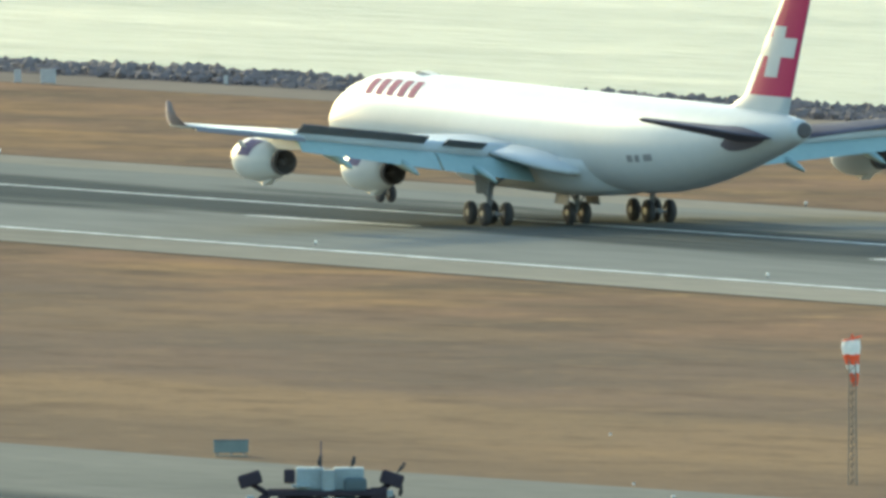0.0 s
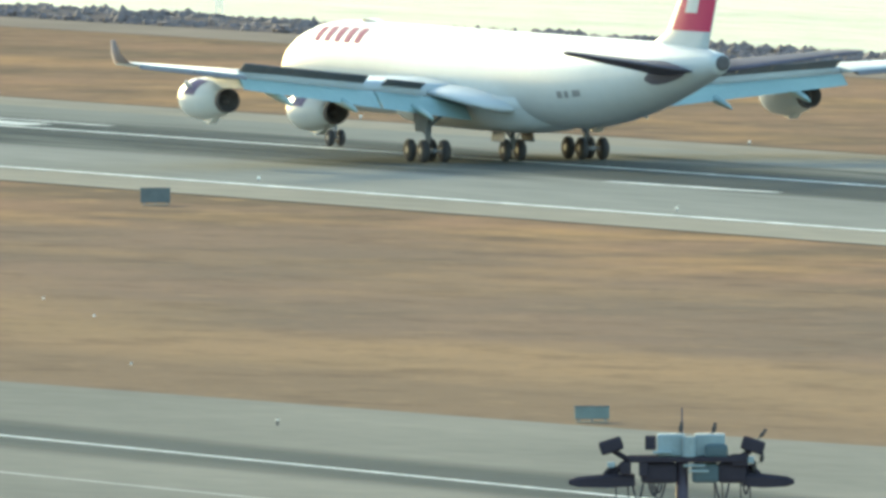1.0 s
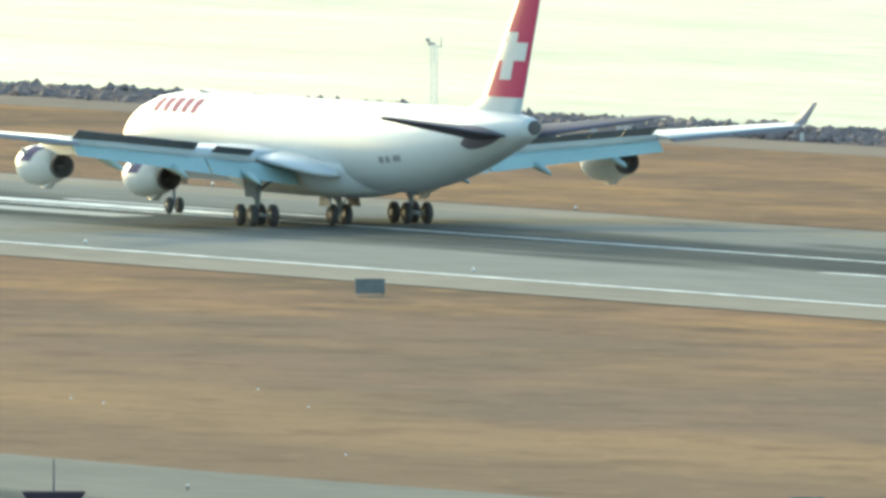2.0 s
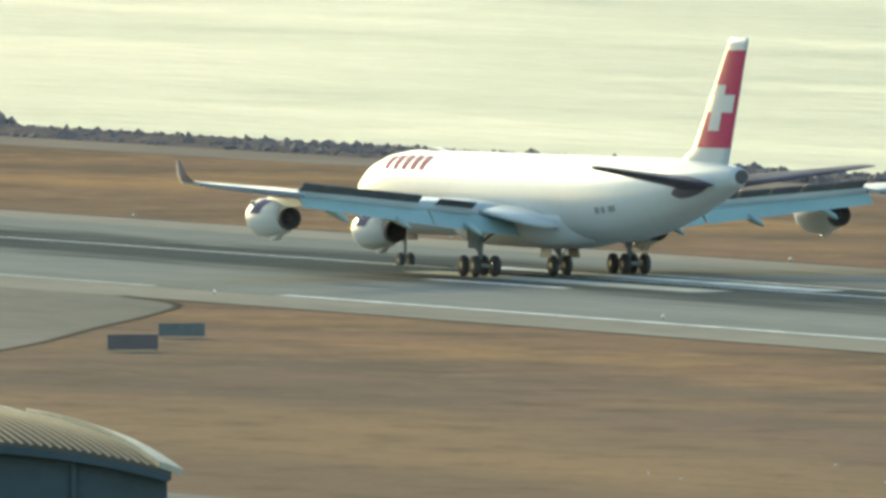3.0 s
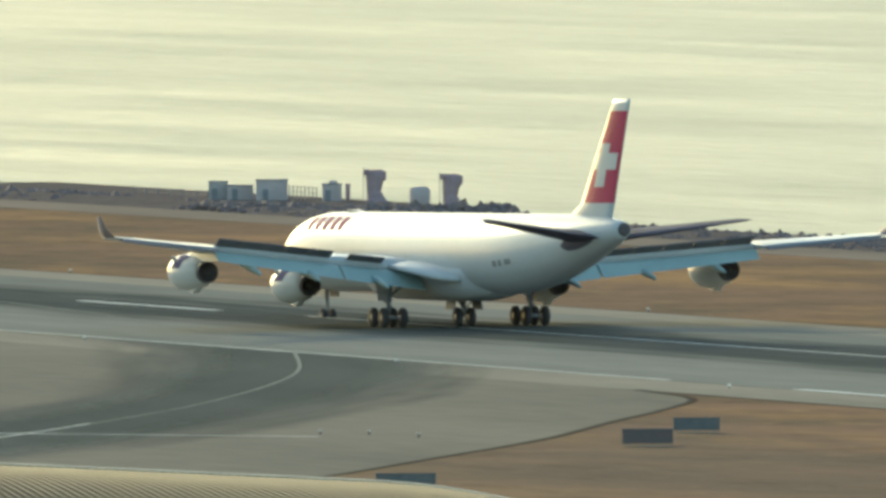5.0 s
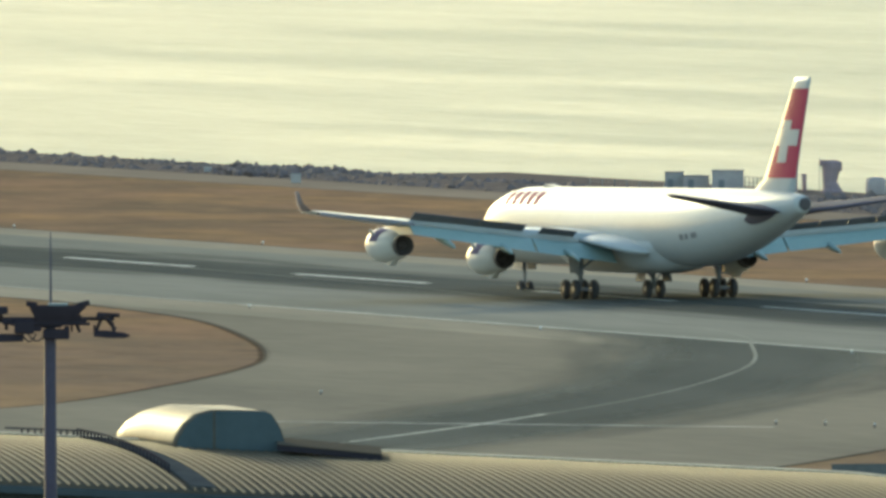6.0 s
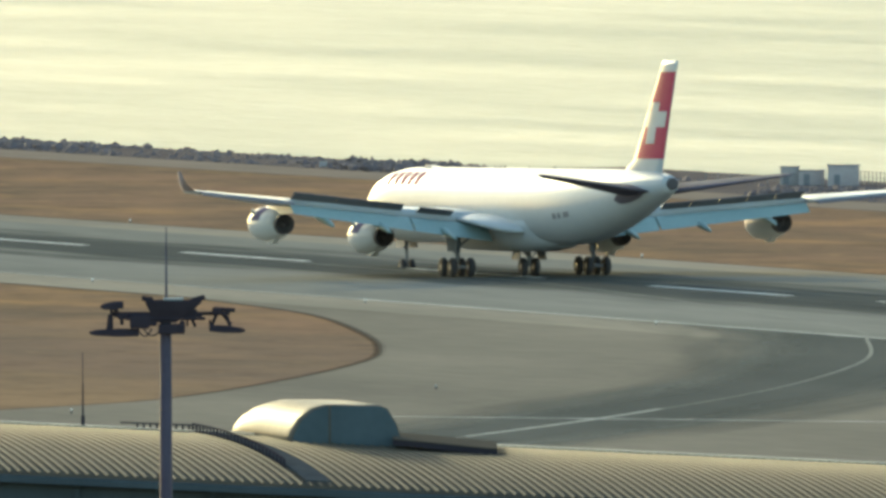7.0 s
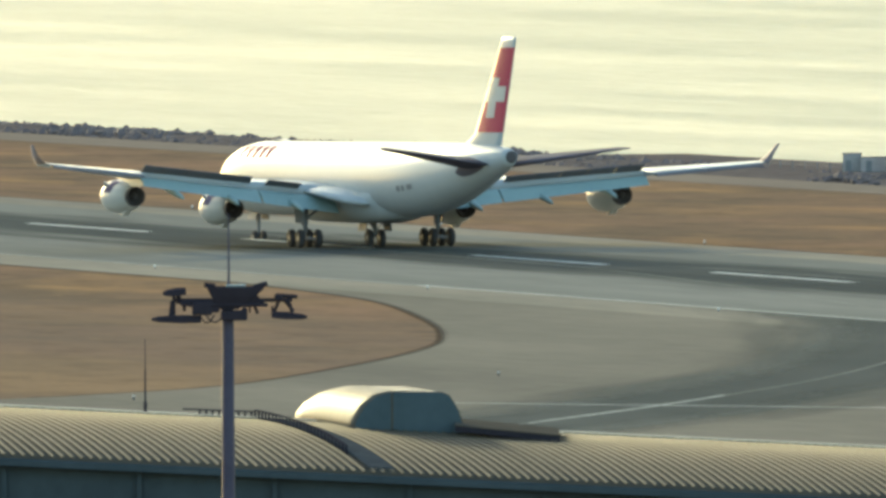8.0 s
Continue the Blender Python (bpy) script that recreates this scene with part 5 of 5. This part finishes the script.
def terminal():
    t = thing("terminal_building", ROOF_M, "terminal building with a long curved ribbed metal roof", "building")
    nv = 14
    bm = bmesh.new()
    us = np.arange(U0, U1 + 0.01, 0.8)
    loft(bm, [[roof_point(u, v / nv) for v in range(nv + 1)] + [tuple(Vector(roof_point(u, v / nv)) - Vector((0, 0, 0.25))) for v in range(nv, -1, -1)] for u in us])
    roof = part("roof", bm, ROOF, t, "curved tan metal roof", True)
    # ribs in the lighter tone, painting in the light-and-shade contrast of the roof
    for u in np.arange(U0 + 0.3, U1 - 0.2, 0.28):
        bm = bmesh.new()
        rings = []
        for v in range(nv + 1):
            p = Vector(roof_point(u, v / nv))
            rings.append([tuple(p + Vector(q)) for q in ((-0.05, 0, -0.02), (-0.03, 0, 0.04), (0.03, 0, 0.04), (0.05, 0, -0.02))])
        loft(bm, rings)
        part("seam_rib", bm, SEAM_LIT, roof)
    bm = bmesh.new()
    rings = [[tuple(Vector(roof_point(u, 0)) + Vector(q)) for q in ((0, 0.2, -0.1), (0, -0.2, 0.0), (0, -0.2, 0.07), (0, 0.2, 0.09))] for u in us]
    loft(bm, rings)
    part("ridge_trim", bm, TRIM, roof, "pale ridge trim")
    bm = bmesh.new()
    rings = [[tuple(Vector(roof_point(U1 + du, v / nv)) + Vector((0, 0, h))) for du, h in ((-0.35, 0.02), (0.35, -0.05), (0.35, 0.16), (-0.35, 0.2))] for v in range(nv + 1)]
    loft(bm, rings)
    part("end_trim", bm, TRIM, roof, "pale curved end trim")
    bm = bmesh.new()
    rings = [[tuple(Vector(roof_point(u, 0.985)) + Vector(q)) for q in ((0, 0.0, -0.08), (0, -0.35, -0.16), (0, -0.35, -0.34), (0, 0.0, -0.34))] for u in us]
    loft(bm, rings)
    part("gutter", bm, WALL, roof, "dark eave gutter")
    bm = bmesh.new()
    rings = []
    for u in us:
        p = Vector(roof_point(u, 0.97))
        q = Vector(roof_point(u, 0.02))
        rings.append([(p.x, p.y, p.z - 0.25), (p.x, p.y, 0), (q.x, q.y, 0), (q.x, q.y, q.z - 0.35)])
    loft(bm, rings)
    wall = part("wall", bm, WALL, t, "dark glazed wall")
    for k in range(14):
        p = Vector(roof_point(U0 + 1 + k * 3.9, 0.97))
        bm = bmesh.new()
        box(bm, p.x, p.y - 0.08, p.z / 2 - 0.2, 0.14, 0.18, p.z - 0.4)
        part("mullion", bm, WALL, wall)
    # walkway railing from ridge to eave, beside a dark strip painting the valley's shade
    bm = bmesh.new()
    loft(bm, [[tuple(Vector(roof_point(23.1 + du * (1 + 0.4 * v), v)) + Vector((0, 0, h))) for du, h in ((0.0, 0.02), (0.0, 0.07), (0.55, 0.07), (0.55, 0.02))]
              for v in np.linspace(0.01, 0.97, 12)])
    part("valley_shade", bm, VALLEY_SHADE, roof, "dark strip for the shaded valley running down the roof")
    for k in range(27):
        p = Vector(roof_point(23.0, 0.01 + 0.80 * k / 26))
        bm = bmesh.new()
        rod(bm, p, p + Vector((0, 0, 0.27)), 0.035, seg=5)
        part("rail_post", bm, LAMPDARK, roof)
    bm = bmesh.new()
    pts = [Vector(roof_point(23.0, 0.01 + 0.80 * k / 10)) + Vector((0, 0, 0.27)) for k in range(11)]
    loft(bm, [[tuple(p + Vector((0.025 * math.cos(c), 0, 0.025 * math.sin(c)))) for c in np.linspace(0, 2 * math.pi, 7)[:-1]] for p in pts])
    part("hand_rail", bm, LAMPDARK, roof)
    for k in range(9):
        p = Vector(roof_point(21.4 + 0.19 * k, 0.0))
        bm = bmesh.new()
        rod(bm, p, p + Vector((0, 0, 0.20)), 0.03, seg=5)
        part("rail_post", bm, LAMPDARK, roof)
    bm = bmesh.new()
    rod(bm, Vector(roof_point(20.9, 0.0)) + Vector((0, 0, 0.20)), Vector(roof_point(23.0, 0.0)) + Vector((0, 0, 0.22)), 0.025, seg=5)
    part("hand_rail", bm, LAMPDARK, roof)
    def roof_z(x, y):
        v = -y / 14.0
        return roof_point(x + 18 - 3.4 * v, v)[2]
    for name, mat, lo, hi, out, label in (("apron_edge", LAMPDARK, 0.0, 0.16, 0.0, "dark edge of the flat apron"), ("apron_top", ROOF, 0.16, 0.20, 0.03, "pale flat apron beside the hood")):
        bm = bmesh.new()
        rings = []
        for x in (10.9, 12.4, 13.95):
            lift = 0.05 * (13.95 - x)
            zf, zb = roof_z(x, -5.2) + lift, roof_z(x, -1.2) + lift
            rings.append([(x, -5.2 - out, zf + lo), (x, -1.2, zb + lo), (x, -1.2, zb + hi), (x, -5.2 - out, zf + hi)])
        loft(bm, rings)
        part(name, bm, mat, roof, label)
    bm = bmesh.new()
    p = Vector(roof_point(19.8, 0.0))
    rod(bm, p, p + Vector((0, 0, 1.3)), 0.035, 0.025, seg=6)
    rod(bm, p + Vector((0, 0, 1.28)), p + Vector((0, 0, 2.2)), 0.016, 0.01, seg=6)
    rod(bm, p, p + Vector((0, 0, 0.35)), 0.06, seg=6)
    part("aerial", bm, LAMPDARK, roof, "thin dark aerial")
    return t


terminal()


def roof_hood():
    """The rounded hood that rises from the roof, with its flat dark face."""
    t = thing("roof_hood", ROOF_M @ pose(8.2 + 0.15, -3.6, 0), "rounded pale metal roof hood with a dark glazed face", "roof hood")
    face = [(-0.44, 24.2), (-0.35, 24.60), (-0.10, 25.02), (0.26, 25.32), (0.7, 25.44), (2.2, 25.42), (2.4, 25.33), (2.66, 24.90), (2.88, 24.2)]
    bm = bmesh.new()
    rings = []
    n = 10
    for k in range(n + 1):
        u = k / n
        shrink = 1.0 - 0.22 * max(0.0, (u - 0.6) / 0.4) ** 2
        dx, dy = -1.8 * u, 5.5 * u
        rings.append([(x + dx + (0 if x > 0.8 else 0), dy, 24.2 + (z - 24.2) * shrink + 0.1 * u) for x, z in face])
    loft(bm, rings)
    part("shell", bm, HOOD, t, "pale rounded metal shell", True)
    for a, b in ((0, 4), (4, 8)):
        pts = face[a:b + 1]
        bm = bmesh.new()
        base = [(pts[0][0], 24.2)] if a == 0 else [(pts[0][0], 24.2)]
        loop = pts + [(pts[-1][0], 24.2)] + base if a == 0 else [(pts[0][0], 24.2)] + pts
        cx = sum(p[0] for p in loop) / len(loop)
        cz = sum(p[1] for p in loop) / len(loop)
        loop = [(cx + (p[0] - cx) * 0.96, cz + (p[1] - cz) * 0.96) for p in loop]
        front = [bm.verts.new((x, -0.03, z)) for x, z in loop]
        back = [bm.verts.new((x, 0.02, z)) for x, z in loop]
        bm.faces.new(front)
        for i in range(len(loop)):
            j = (i + 1) % len(loop)
            bm.faces.new((front[i], front[j], back[j], back[i]))
        part("face_panel", bm, TEAL, t, "dark blue-grey face panel")


roof_hood()


def tyre_smoke():
    """Low white wisps that the nose wheels raise as they meet the runway; they ride in the gear bay until then."""
    t = thing("tyre_smoke", pose(612.1, 1290, 4.6), "thin white tyre smoke over the runway", "smoke")
    rnd = random.Random(3)
    for dx, dy, dz, r in ((0.2, 1.3, -0.1, 0.32), (-0.1, 0.5, 0.0, 0.42), (0.1, -0.4, 0.1, 0.5), (-0.2, -1.2, 0.12, 0.45), (0.1, -1.9, 0.05, 0.36), (0.0, -2.6, -0.05, 0.25)):
        bm = bmesh.new()
        bmesh.ops.create_icosphere(bm, subdivisions=3, radius=r)
        off = Vector((rnd.uniform(0, 9), rnd.uniform(0, 9), 0))
        for v in bm.verts:
            k = 1 + 0.5 * noise.noise(v.co * 3 + off)
            v.co = Vector((v.co.x * 1.1 * k + dx, v.co.y * 2.3 * k + dy, v.co.z * 0.6 * k + dz))
        part("wisp", bm, SMOKE, t, smooth=True)
    return t


SMOKE = bpy.data.materials.new("tyre smoke")
SMOKE.use_nodes = True
sn = SMOKE.node_tree.nodes
sn.remove(sn["Principled BSDF"])
veil, scatter, clear = sn.new("ShaderNodeMixShader"), sn.new("ShaderNodeBsdfTranslucent"), sn.new("ShaderNodeBsdfTransparent")
scatter.inputs[0].default_value = (0.92, 0.92, 0.90, 1)
veil.inputs[0].default_value = 0.45
for a, b in ((clear.outputs[0], veil.inputs[1]), (scatter.outputs[0], veil.inputs[2]), (veil.outputs[0], sn["Material Output"].inputs[0])):
    SMOKE.node_tree.links.new(a, b)
smoke = tyre_smoke()


def motions():
    rows = [(0, 1264.3, 1.15), (0.5, 1294.3, 0.5), (1, 1324, 0.35), (1.5, 1353.5, 0.2), (2, 1382.6, 0.05), (2.75, 1425.5, -0.35), (3.5, 1467.8, -0.75), (4, 1494.9, -0.95),
            (5.5, 1576.1, -1.0), (6, 1601.6, -0.97), (6.5, 1626.5, -0.97), (7, 1651.3, -0.95), (7.5, 1674.8, -0.95), (8, 1698.4, -0.95)]
    walk(plane, [(t, pose(612.1, y, 0.05, p, BANKED)) for t, y, p in rows])
    walk(smoke, [(t, pose(612.1, y + 24.0, 4.6)) for t, y, p in rows if t < 3]
         + [(3.3, pose(612.1, 1484.5, 4.4)), (3.45, pose(612.4, 1494.0, 0.26)), (3.75, pose(612.4, 1500.8, 0.34)), (4.0, pose(612.3, 1502.5, -0.2)), (4.3, pose(612.3, 1503.0, -0.45)),
            (4.8, pose(612.3, 1503.0, -2.2)), (8.0, pose(612.3, 1503.0, -2.4))])


motions()
